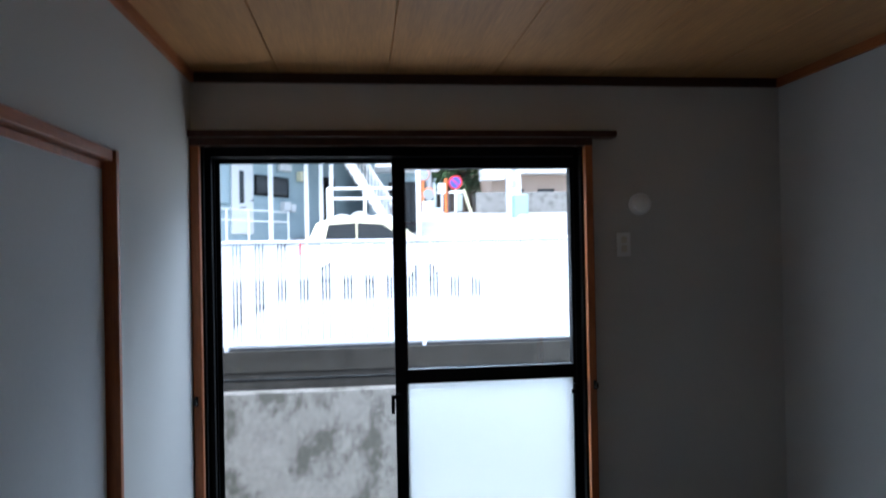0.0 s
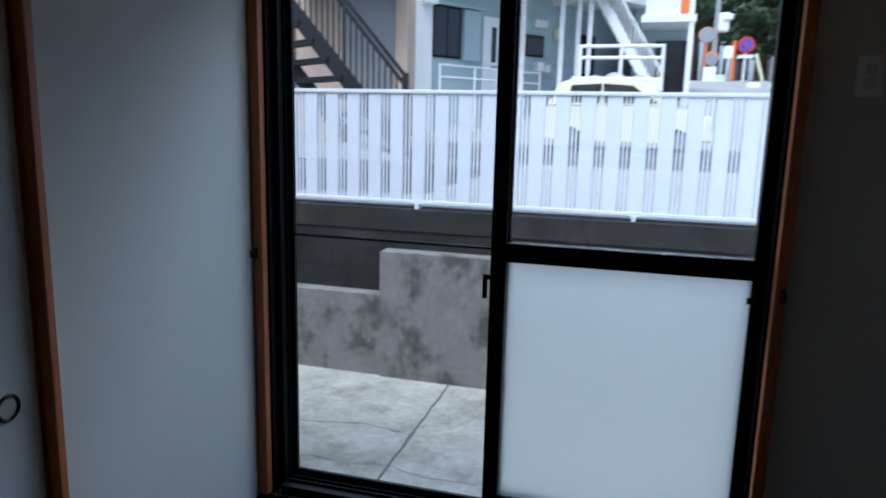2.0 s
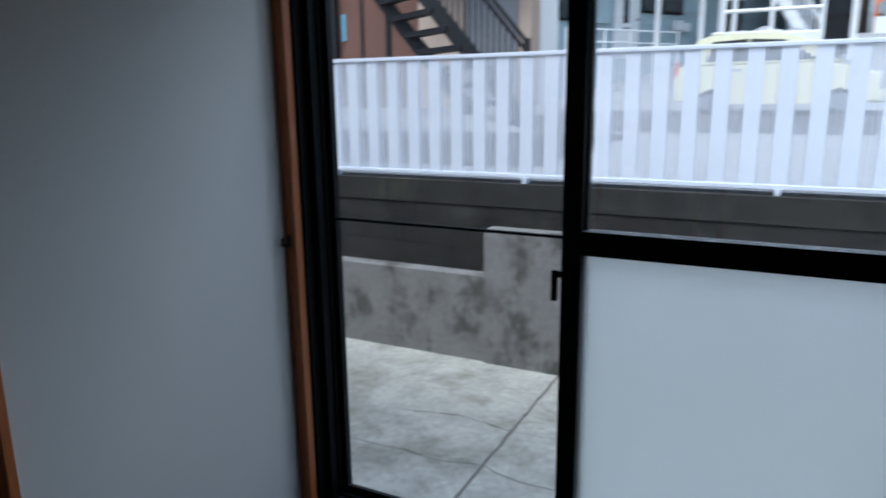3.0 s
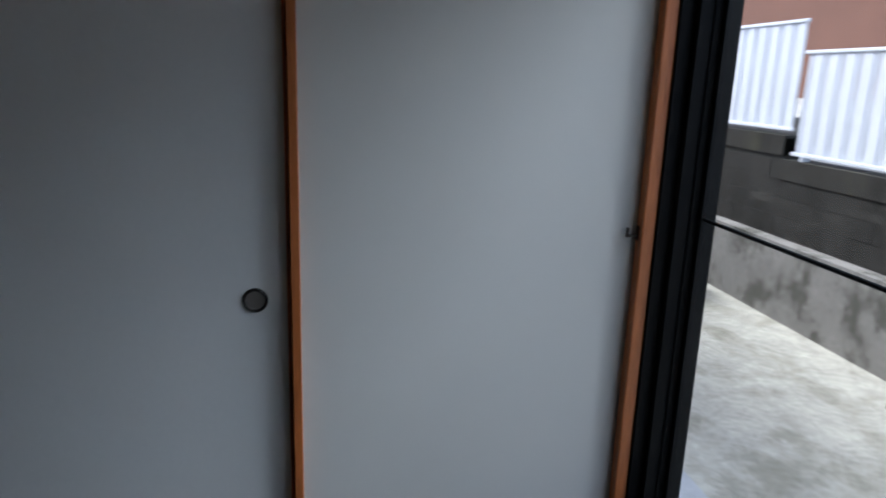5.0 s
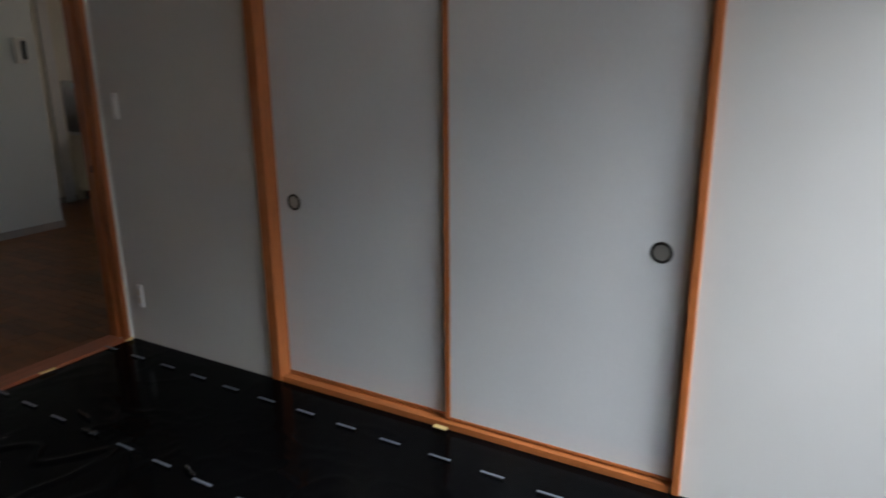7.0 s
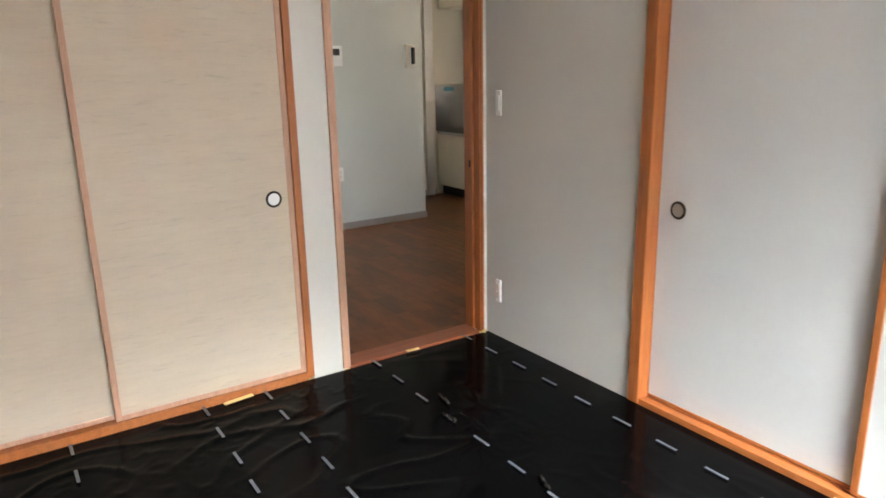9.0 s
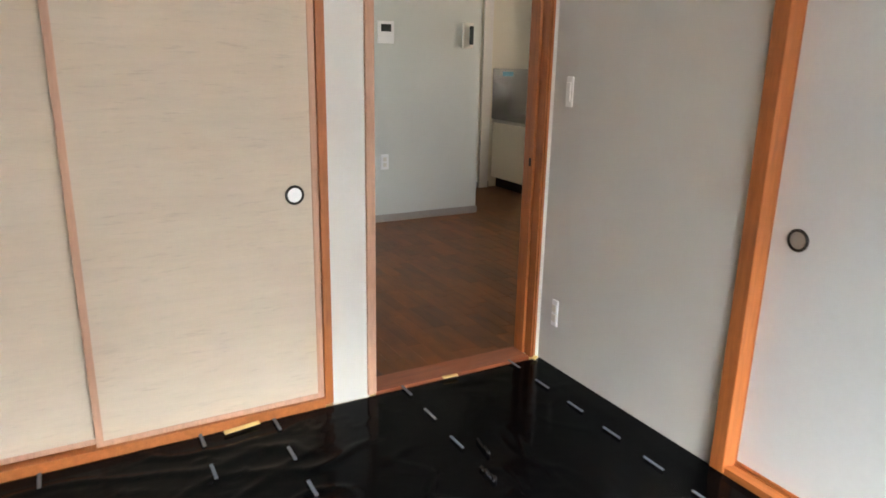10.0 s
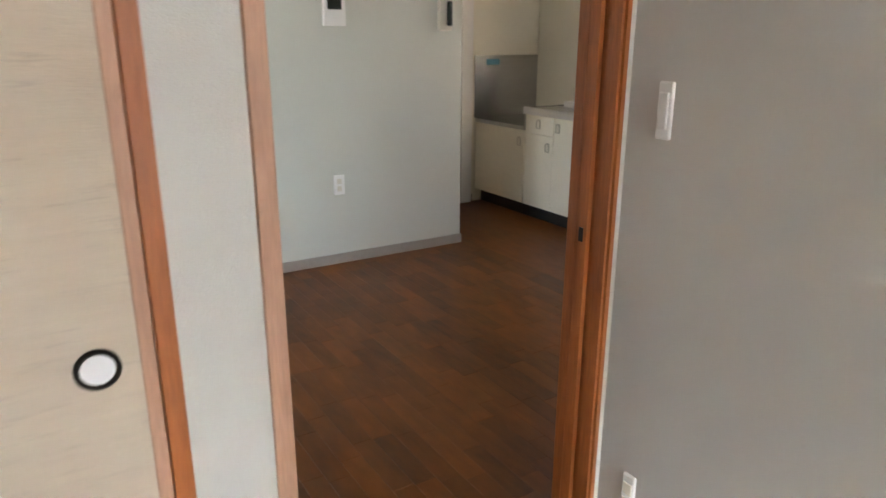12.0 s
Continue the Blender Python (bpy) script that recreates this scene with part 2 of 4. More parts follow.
def finish(bm, name, mat, smooth=False):
    bmesh.ops.recalc_face_normals(bm, faces=bm.faces[:])
    me = bpy.data.meshes.new(name)
    bm.to_mesh(me)
    bm.free()
    me.materials.append(mat)
    if smooth:
        for p in me.polygons:
            p.use_smooth = True
    return me


def part(name, bm, mat, parent, label="", smooth=False):
    """bm as one mesh object under a thing or a part."""
    ob = new(name, finish(bm, name, mat, smooth))
    ob.parent = parent
    if label:
        ob["label"] = label
    return ob


def thing(name, label, category, at=(0, 0, 0), group="", kind="", turn=0):
    """An empty at the base of a thing; its parts are given in its own coordinates."""
    ob = new(name)
    ob.matrix_world = pose(*at, 0, 0, turn)
    return tagged(ob, label, category, group, kind)


def structure(name, bm, mat, label, category, smooth=False):
    return tagged(new(name, finish(bm, name, mat, smooth)), label, category, kind="structure")


def solid(name, bm, mat, label, category, group="", smooth=False):
    return tagged(new(name, finish(bm, name, mat, smooth)), label, category, group)


# ---- room ----
W, D, H = 2.87, 3.78, 2.50          # width, depth and ceiling height
T = 0.12                             # wall thickness
# window wall, with its opening
WX0, WX1, WZ1 = 0.03, 1.855, 2.165
structure("wall_north", boxes((-T, WX0, 0, 0.16, -0.5, H + .1), (WX1, W + T, 0, 0.16, -0.5, H + .1), (WX0, WX1, 0, 0.16, WZ1, H + .1), (WX0, WX1, 0, 0.16, -0.5, -0.012)),
          WALLPAPER, "plain greyish white wallpapered wall around the window", "wall")
# wall with the grey sliding doors
FY0, FY1, FZ = -2.69, -1.045, 1.955
structure("wall_west", boxes((-T, 0, -1.0, 0, -0.1, H + .1), (-T, 0, -D - T, -2.790, -0.1, H + .1), (-T, 0, -2.790, -1.0, FZ + 0.035, H + .1)),
          WALLPAPER, "plain greyish white wallpapered wall with sliding doors", "wall")
structure("wall_south", boxes((0.842, 0.995, -D - T, -D, -0.1, H + .1), (2.66, W + T, -D - T, -D, -0.1, H + .1), (0, 0.842, -D - T, -D, 2.06, H + .1), (0.995, 2.66, -D - T, -D, 1.99, H + .1), (-0.02, 0.028, -D - T, -D, -0.1, H + .1)),
          WALLPAPER, "white wallpapered wall with a doorway and closet", "wall")
structure("wall_east", boxes((W, W + T, -D, 0, -0.1, H + .1)), WALLPAPER, "plain greyish white wallpapered wall", "wall")
structure("closet_lining", boxes((-0.95, -0.93, -2.8, -1.0, -0.1, 2.2), (-0.93, -T, -2.82, -2.80, -0.1, 2.2), (-0.93, -T, -1.0, -0.98, -0.1, 2.2), (-0.93, -T, -2.8, -1.0, 2.18, 2.2),
          (0.9, 2.8, -4.72, -4.70, -0.1, 2.2), (0.88, 0.90, -4.7, -3.90, -0.1, 2.2), (2.78, 2.80, -4.7, -3.9, -0.1, 2.2), (0.9, 2.78, -4.7, -3.9, 2.18, 2.2)),
          WALLPAPER, "closet walls behind the sliding doors", "wall")
structure("floor", boxes((-0.95, W + T, -D - 0.06, 0.03, -0.1, -0.012)), TAPE, "tatami floor hidden under black sheeting", "floor")


def ceiling_mesh():
    """Ceiling boards with V grooves between them."""
    bm = bmesh.new()
    seams = [0.40 + 0.503 * i for i in range(5)]
    edges = [0.0] + seams + [W]
    g = 0.004
    for i in range(len(edges) - 1):
        a, b = edges[i], edges[i + 1]
        prof = [(a, H + 0.008), (a + g, H), (b - g, H), (b, H + 0.008)]
        lo = [[bm.verts.new((x, y, z)) for x, z in prof] for y in (-D, 0)]
        for j in range(3):
            bm.faces.new((lo[0][j], lo[0][j + 1], lo[1][j + 1], lo[1][j]))
    box(bm, -T, W + T, -D - T, 0.16, H + 0.02, H + 0.12)
    return bm


structure("ceiling", ceiling_mesh(), CEILING_WOOD, "amber wood-grained ceiling boards with dark seams", "ceiling")
M0 = H - 0.045
# north and south runs are coloured darker than east and west
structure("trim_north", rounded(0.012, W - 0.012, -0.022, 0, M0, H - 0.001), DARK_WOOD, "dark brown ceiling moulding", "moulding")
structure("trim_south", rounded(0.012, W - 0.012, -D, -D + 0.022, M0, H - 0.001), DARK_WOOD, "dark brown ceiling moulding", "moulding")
structure("trim_west", rounded(0, 0.022, -D, 0, M0, H - 0.001), TRIM_FLAT, "reddish brown ceiling moulding", "moulding")
structure("trim_east", rounded(W - 0.022, W, -D, 0, M0, H - 0.001), TRIM_FLAT, "reddish brown ceiling moulding", "moulding")


def fusuma(name, width, height, paper, frame_mat, pull_at, bright, label, group, s0=0.024, s1=0.024, foot=0.012):
    """A sliding paper door in its own plane: face towards +x, width along y from 0, with a round recessed pull."""
    door = thing(name, label, "sliding door", group=group)
    t, s = 0.022, 0.024
    part("panel", boxes((-t + 0.003, -0.003, s0, width - s1, foot, height - s)), paper, door)
    part("stile", rounded(-t, 0, 0, s0, 0, height, 0.002), frame_mat, door)
    part("stile", rounded(-t, 0, width - s1, width, 0, height, 0.002), frame_mat, door)
    part("rail", rounded(-t, 0, s0, width - s1, 0, foot, 0.002), frame_mat, door)
    part("rail", rounded(-t, 0, s0, width - s1, height - s, height, 0.002), frame_mat, door)
    pull = part("pull", ring("x", (-0.004, *pull_at), 0.026, 0.035, 0.005), PULL_RING, door, "round dark metal finger pull")
    cup = bmesh.new()
    bmesh.ops.create_circle(cup, cap_ends=True, segments=40, radius=0.027, matrix=Matrix.Translation((-0.0024, *pull_at)) @ Matrix.Rotation(radians(90), 4, "Y"))
    part("cup", cup, PULL_CUP_BRIGHT if bright else PULL_CUP, pull)
    return door


grey_a = fusuma("sliding_door", 0.873, FZ - 0.026, FUSUMA_GREY, TRIM, (0.781, 0.788), False, "greyish white paper sliding door with orange wood edge", "grey sliding doors", s1=0.005)
grey_a.matrix_world = pose(-0.016, -1.905, 0.024)
grey_b = fusuma("sliding_door", 0.86, FZ - 0.026, FUSUMA_GREY, TRIM, (0.091, 0.797), False, "greyish white paper sliding door with orange wood edge", "grey sliding doors", s0=0.005)
grey_b.matrix_world = pose(-0.041, -2.735, 0.024)
beige_c = fusuma("closet_door", 0.801, 1.929, FUSUMA_BEIGE, TRIM_PINK, (0.714, 0.808), True, "beige fibre-textured paper closet sliding door", "beige closet doors", foot=0.02)
beige_c.matrix_world = pose(1.83, -D - 0.004, 0.03, 0, 0, 90)
beige_d = fusuma("closet_door", 0.84, 1.929, FUSUMA_BEIGE, TRIM_PINK, (0.06, 0.808), True, "beige fibre-textured paper closet sliding door", "beige closet doors", foot=0.02)
beige_d.matrix_world = pose(2.62, -D - 0.032, 0.03, 0, 0, 90)

frame_w = thing("door_frame_1", "orange stained wooden frame of the grey doors", "door frame", kind="structure")
part("post", rounded(-T, 0.020, -1.025, -1.000, 0, FZ + 0.035, 0.003), TRIM, frame_w)
part("jamb", rounded(-T, -0.040, -1.0325, -1.0255, 0, FZ, 0.002), TRIM, frame_w)
part("post", rounded(-T, 0.018, -2.790, -2.735, 0, FZ + 0.035, 0.003), TRIM, frame_w)
part("lintel", rounded(-T, 0.012, -2.735, -1.032, FZ, FZ + 0.035, 0.003), TRIM_FLAT, frame_w)
part("sill", boxes((-T, 0.010, -2.735, -1.032, -0.01, 0.016), (-0.013, 0.010, -2.735, -1.032, 0.016, 0.022), (-0.0405, -0.0385, -2.735, -1.032, 0.016, 0.022)), TRIM_FLAT, frame_w)

frame_c = thing("door_frame_2", "orange stained wooden frame of the closet", "door frame", kind="structure")
part("post", rounded(0.995, 1.0285, -D - T, -D + 0.008, 0, 1.99, 0.003), TRIM, frame_c)
part("post", rounded(2.62, 2.66, -D - T, -D + 0.012, 0, 1.99, 0.003), TRIM, frame_c)
part("lintel", rounded(1.0285, 2.62, -D - T, -D + 0.010, 1.96, 1.99, 0.003), TRIM, frame_c)
part("sill", boxes((1.0285, 2.62, -D - T, -D + 0.012, -0.01, 0.022), (1.0285, 2.62, -D - 0.008, -D + 0.012, 0.022, 0.030)), TRIM_FLAT, frame_c)

frame_d = thing("door_frame_3", "orange stained wooden doorway frame with grooves", "door frame", kind="structure")
part("jamb", rounded(0.814, 0.850, -D - T - 0.012, -D + 0.012, 0, 2.06, 0.003), TRIM_PINK, frame_d)
part("jamb", boxes((0.028, 0.040, -D - T - 0.012, -D + 0.014, 0, 2.06), (0.040, 0.047, -D - 0.030, -D + 0.006, 0, 2.06), (0.040, 0.053, -D - 0.085, -D - 0.052, 0, 2.06), (0.040, 0.045, -D - T - 0.008, -D - 0.095, 0, 2.06)), TRIM, frame_d)
part("lintel", rounded(0.053, 0.814, -D - T, -D + 0.012, 2.02, 2.06, 0.003), TRIM_FLAT, frame_d)
part("threshold", rounded(0.053, 0.814, -D - T, -D + 0.005, -0.012, 0.006, 0.003), SILL_WOOD, frame_d)
part("strike_plate", boxes((0.0532, 0.0552, -D - 0.076, -D - 0.062, 0.87, 0.905)), PULL_RING, frame_d, "small dark metal strike plate")

# ---- window ----
win = thing("window_1", "black aluminium sliding window with frosted lower pane", "window", kind="structure")
part("frame", boxes((WX0, 0.052, 0.0, 0.155, -0.01, WZ1), (0.052, 0.078, 0.040, 0.155, -0.01, WZ1), (1.806, 1.832, 0.040, 0.155, -0.01, WZ1), (1.832, WX1, 0.0, 0.155, -0.01, WZ1), (0.078, 0.085, 0.078, 0.155, -0.01, 2.115), (0.082, 1.80, 0.0, 0.155, 2.115, WZ1), (0.082, 1.80, 0.0, 0.155, -0.012, 0.03),
     (0.082, 1.80, 0.040, 0.044, 0.03, 0.042), (0.082, 1.80, 0.0705, 0.0725, 0.03, 0.042), (0.082, 0.09, 0.118, 0.124, 0.03, 2.115)), BLACK_ALU, win)


def sash(y0, y1, x0, x1, name, with_lock):
    s = part(name, boxes((x0, x0 + 0.055, y0, y1, 0.035, 2.12), (x1 - 0.055, x1, y0, y1, 0.035, 2.12), (x0 + 0.055, x1 - 0.055, y0, y1, 2.062, 2.12), (x0 + 0.055, x1 - 0.055, y0, y1, 0.035, 0.12),
         (x0 + 0.055, x1 - 0.055, y0, y1, 1.030, 1.098)), BLACK_ALU, win, "black aluminium sash")
    ym = (y0 + y1) / 2
    p = part("pane", boxes((x0 + 0.05, x1 - 0.05, ym - 0.0025, ym + 0.0025, 1.095, 2.066)), CLEAR_GLASS, s, "clear upper pane")
    q = part("pane", boxes((x0 + 0.05, x1 - 0.05, ym - 0.0025, ym + 0.0025, 0.115, 1.034)), FROSTED_GLASS, s, "frosted lower pane")
    p.visible_shadow = q.visible_shadow = False
    if with_lock:
        lock = boxes((x0 + 0.004, x0 + 0.030, y0 - 0.014, y0, 0.925, 0.985), (x0 - 0.020, x0 + 0.012, y0 - 0.022, y0 - 0.012, 0.965, 0.983), (x0 - 0.022, x0 - 0.006, y0 - 0.022, y0 - 0.010, 0.895, 0.983))
        part("crescent_lock", lock, BLACK_ALU, s, "black crescent lock")
        grip = boxes((x1 - 0.05, x1 - 0.02, y0 - 0.010, y0, 0.94, 1.0), (x1 - 0.068, x1 - 0.045, y0 - 0.016, y0 - 0.006, 0.955, 0.975))
        part("finger_grip", grip, BLACK_ALU, s, "black finger grip")
    return s


sash(0.046, 0.070, 0.915, 1.845, "inner_sash", True)
sash(0.073, 0.097, 0.925, 1.846, "outer_sash", False)

screen_mat = bpy.data.materials.new("insect_mesh")
screen_mat.use_nodes = True
_n, _l = screen_mat.node_tree.nodes, screen_mat.node_tree.links
_b = _n["Principled BSDF"]
_b.inputs["Base Color"].default_value = (0.10, 0.11, 0.12, 1)
_b.inputs["Alpha"].default_value = 0.10
scr = part("insect_screen", boxes((0.085, 0.105, 0.100, 0.115, 0.03, 2.118), (0.925, 0.955, 0.100, 0.115, 0.03, 2.118), (0.105, 0.925, 0.100, 0.115, 2.095, 2.118), (0.105, 0.925, 0.100, 0.115, 0.03, 0.06)), BLACK_ALU, win, "black framed insect screen")
part("middle_bar", cylinder((0.10, 0.1075, 1.065), (0.93, 0.1075, 1.065), 0.0055), BLACK_ALU, scr)
mesh_ob = part("mesh", boxes((0.102, 0.928, 0.107, 0.108, 0.055, 2.10)), screen_mat, scr, "fine grey insect mesh")
mesh_ob.visible_shadow = False

trim_win = thing("window_trim", "orange wooden strips framing the window", "window trim", kind="structure")
part("strip", rounded(0.002, 0.043, -0.042, -0.002, 0, 2.160, 0.005), TRIM, trim_win)
part("strip", rounded(1.842, 1.880, -0.042, -0.002, 0, 2.160, 0.005), TRIM, trim_win)
# head strip and ledge are coloured darker than the side strips
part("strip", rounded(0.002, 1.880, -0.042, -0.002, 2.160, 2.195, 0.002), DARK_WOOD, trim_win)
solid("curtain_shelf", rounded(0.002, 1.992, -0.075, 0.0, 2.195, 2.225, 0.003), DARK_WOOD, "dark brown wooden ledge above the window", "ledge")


def curtain_hook(x, y, z):
    """A small dark tieback hook on a plate."""
    hook = thing("curtain_hook", "small dark metal curtain tieback hook", "hook", at=(x, y, z), group="curtain hooks")
    part("plate", rounded(-0.008, 0.008, -0.004, 0, -0.022, 0.022, 0.0015), PULL_RING, hook)
    part("hook", boxes((-0.005, 0.005, -0.032, -0.004, -0.012, -0.004), (-0.005, 0.005, -0.036, -0.029, -0.012, 0.016)), PULL_RING, hook)


curtain_hook(0.017, -0.042, 1.007)
curtain_hook(1.868, -0.042, 1.007)

cap = thing("sleeve_cap", "round white plastic air conditioner sleeve cap", "wall cap", at=(2.127, 0, 1.876))
part("flange", cylinder((0, -0.012, 0), (0, 0, 0), 0.055, 40), WHITE_PLASTIC, cap)
part("dome", cylinder((0, -0.034, 0), (0, -0.012, 0), 0.034, 40, 0.048), WHITE_PLASTIC, cap, smooth=True)


def wall_plate(name, label, category, m, holes, half=0.035):
    """A white plastic plate 70 x 120 mm on the plane y = 0, facing -y."""
    p = thing(name, label, category)
    part("plate", rounded(-half, half, -0.010, 0, -0.060, 0.060, 0.004), WHITE_PLASTIC, p)
    for z in holes:
        part("insert", rounded(-0.014, 0.014, -0.013, -0.0095, z - 0.016, z + 0.016, 0.0015), IVORY_PLASTIC, p)
    p.matrix_world = m
    return p


wall_plate("power_outlet", "white wall outlet plate under the sleeve cap", "outlet", pose(2.04, 0, 1.68), (0.022, -0.022))
switch = wall_plate("light_switch", "white light switch plate beside the doorway", "switch", pose(0, -3.673, 1.192, 0, 0, 90), (), 0.019)
part("rocker", rounded(-0.012, 0.012, -0.016, -0.0095, -0.038, 0.038, 0.002), WHITE_PLASTIC, switch)
wall_plate("power_outlet", "white wall outlet plate near the floor", "outlet", pose(0, -3.673, 0.245, 0, 0, 90), (0.022, -0.022), 0.019)


# ---- black sheeting on the floor ----
def sheet_mesh():
    """A thin crumpled sheet over the whole floor, with creases of uneven height."""
    bm = bmesh.new()
    nx, ny = 220, 290
    rows = []
    for j in range(ny + 1):
        row = []
        for i in range(nx + 1):
            x, y = W * i / nx, -D + (D - 0.0) * j / ny
            v = Vector((x, y, 0))
            z = 0.0
            for k, (fx, fy, amp) in enumerate(((3.2, 5.2, 0.0045), (6.5, 3.4, 0.0035), (11.0, 13.0, 0.0025))):
                n = noise.noise(Vector((x * fx + 7 * k, y * fy - 3 * k, 1.7 * k)))
                patch = min(1.0, max(0.0, 0.35 + 2.2 * noise.noise(Vector((x * 1.3 + 4.1, y * 1.3, 9 + k)))))
                z += 1.7 * amp * max(0.0, 1 - abs(n) * (6 + 3 * k)) ** 1.5 * patch * (0.2 + 0.8 * min(1.0, max(0.0, (x - 0.35) / 0.35)))
            z += 0.0035 * (noise.noise(Vector((x * 2.2, y * 3.1, 20))) + 1) * 0.5
            edge = min(1.0, x / 0.08, (W - x) / 0.08, (y + D) / 0.08, -y / 0.08)
            row.append(bm.verts.new((min(max(x, 0.004), W - 0.004), min(max(y, -D + 0.016), -0.018), -0.004 + z * max(0.15, edge))))
        rows.append(row)
    for j in range(ny):
        for i in range(nx):
            bm.faces.new((rows[j][i], rows[j][i + 1], rows[j + 1][i + 1], rows[j + 1][i]))
    return bm


sheet = thing("floor_sheeting", "crumpled black plastic sheeting with printed grey dashes", "plastic sheeting")
part("film", sheet_mesh(), BLACK_PLASTIC, sheet, smooth=True)
DASH_ROWS = ((0.158, -3.743), (0.699, -3.733), (1.240, -3.711), (1.499, -3.722), (2.002, -3.712), (2.54, -3.72))
for rx, ry in DASH_ROWS:
    for k in range(17):
        yy = ry + 0.2155 * k + 0.003 * math.sin(3.1 * k + rx)
        xx = rx + 0.0055 * k + 0.003 * math.sin(1.7 * k + 5 * rx)
        if -D + 0.03 < yy < -0.1:
            part("printed_dash", boxes((xx - 0.0055, xx + 0.0055, yy - 0.045, yy + 0.045, 0.0045, 0.0065)), DASH_PAINT, sheet)


def pinched_fold(x, y, length, turn, seed):
    """A short pinched-up fold of the film, lumpy along its crest, added to throw a glint."""
    r = random.Random(seed)
    bm = bmesh.new()
    n = int(length / 0.014)
    for i in range(n):
        size = r.uniform(0.006, 0.009)
        at = pose(x, y, 0.003, 0, 0, turn) @ Matrix.Translation((r.uniform(-0.003, 0.003), (i - n / 2) * 0.014, 0))
        bmesh.ops.create_icosphere(bm, subdivisions=3, radius=1.0, matrix=at @ Matrix.Diagonal((size, 0.012, size * r.uniform(1.3, 2.0), 1)))
    part("fold", bm, GLINT_PLASTIC, sheet, smooth=True)


pinched_fold(0.645, -3.225, 0.10, -8, 3)
pinched_fold(0.716, -3.080, 0.09, 6, 4)
pinched_fold(0.712, -2.520, 0.07, -20, 5)


def tape_piece(x, y, length, turn):
    t = solid("masking_tape", rounded(-length / 2, length / 2, -0.011, 0.011, 0.0, 0.004, 0.001), TAPE, "short strip of yellow masking tape on black sheeting", "tape", "strips of tape")
    t.matrix_world = pose(x, y, 0.008, 0, 0, turn)


tape_piece(1.36, -3.735, 0.13, 8)
tape_piece(0.48, -3.755, 0.07, -4)
tape_piece(0.045, -3.745, 0.04, 35)
tape_piece(0.030, -1.90, 0.06, 88)

# ---- kitchen ----
KY, KX = -7.45, -2.74
structure("kitchen_wall_partition", boxes((-1.31, 3.0, -6.58, -6.46, -0.1, H + .1), (-1.31, -1.19, KY, -6.58, -0.1, H + .1)), KITCHEN_PAPER, "white wallpapered partition wall in the kitchen", "wall")
structure("kitchen_wall_south", boxes((KX - T, -1.31, KY - T, KY, -0.1, H + .1)), CREAM_PAPER, "cream wall behind the stove base", "wall")
# unseen opening added in the west wall to light the kitchen
KW0, KW1, KZ0, KZ1 = -6.10, -5.10, 1.20, 2.0
structure("kitchen_wall_west", boxes((KX - T, KX, KY, KW0, -0.1, H + .1), (KX - T, KX, KW1, -D - T, -0.1, H + .1), (KX - T, KX, KW0, KW1, -0.1, KZ0), (KX - T, KX, KW0, KW1, KZ1, H + .1)), CREAM_PAPER, "cream wall with an added light opening above the sink", "wall")
structure("kitchen_wall_north", boxes((KX - T, -0.95, -D - T, -D, -0.1, H + .1), (2.99, 3.0, -D - T, -D, -0.1, H + .1), (-0.95, -0.02, -D - T, -D, -0.1, H + .1)), WALLPAPER, "plain kitchen wall", "wall")
# the east opening is likewise unseen, added to brighten the cabinets
structure("kitchen_wall_east", boxes((2.9, 3.0, -6.46, -5.9, -0.1, H + .1), (2.9, 3.0, -4.25, -D - T, -0.1, H + .1), (2.9, 3.0, -5.9, -4.25, -0.1, 0.5), (2.9, 3.0, -5.9, -4.25, 2.05, H + .1)), WALLPAPER, "plain kitchen wall", "wall")
structure("kitchen_ceiling", boxes((KX - T, 3.0, KY - T, -D - T, 2.42, 2.5)), WALLPAPER, "plain white kitchen ceiling", "ceiling")
kw = thing("added_window_2", "unseen kitchen window added to let daylight in, black aluminium frame", "window", kind="structure")
KF0, KF1 = KX - 0.09, KX - 0.04
part("window_frame", boxes((KF0, KF1, KW0, KW0 + 0.04, KZ0, KZ1), (KF0, KF1, KW1 - 0.04, KW1, KZ0, KZ1), (KF0, KF1, KW0 + 0.04, KW1 - 0.04, KZ0, KZ0 + 0.04), (KF0, KF1, KW0 + 0.04, KW1 - 0.04, KZ1 - 0.04, KZ1), (KF0, KF1, -5.63, -5.57, KZ0 + 0.04, KZ1 - 0.04)), BLACK_ALU, kw)
ke = thing("added_window_3", "unseen kitchen side window added to let daylight in, black aluminium frame", "window", kind="structure")
part("window_frame", boxes((2.93, 2.98, -5.9, -5.86, 0.5, 2.05), (2.93, 2.98, -4.29, -4.25, 0.5, 2.05), (2.93, 2.98, -5.86, -4.29, 0.5, 0.54), (2.93, 2.98, -5.86, -4.29, 2.01, 2.05), (2.93, 2.98, -5.10, -5.05, 0.54, 2.01)), BLACK_ALU, ke)
structure("baseboard_1", boxes((-1.318, 2.9, -6.46, -6.45, 0, 0.06)), BASEBOARD_GREY, "grey vinyl baseboard along the partition", "baseboard")
structure("baseboard_2", boxes((-2.075, -1.31, KY, KY + 0.01, 0, 0.06)), BASEBOARD_GREY, "grey vinyl baseboard", "baseboard")


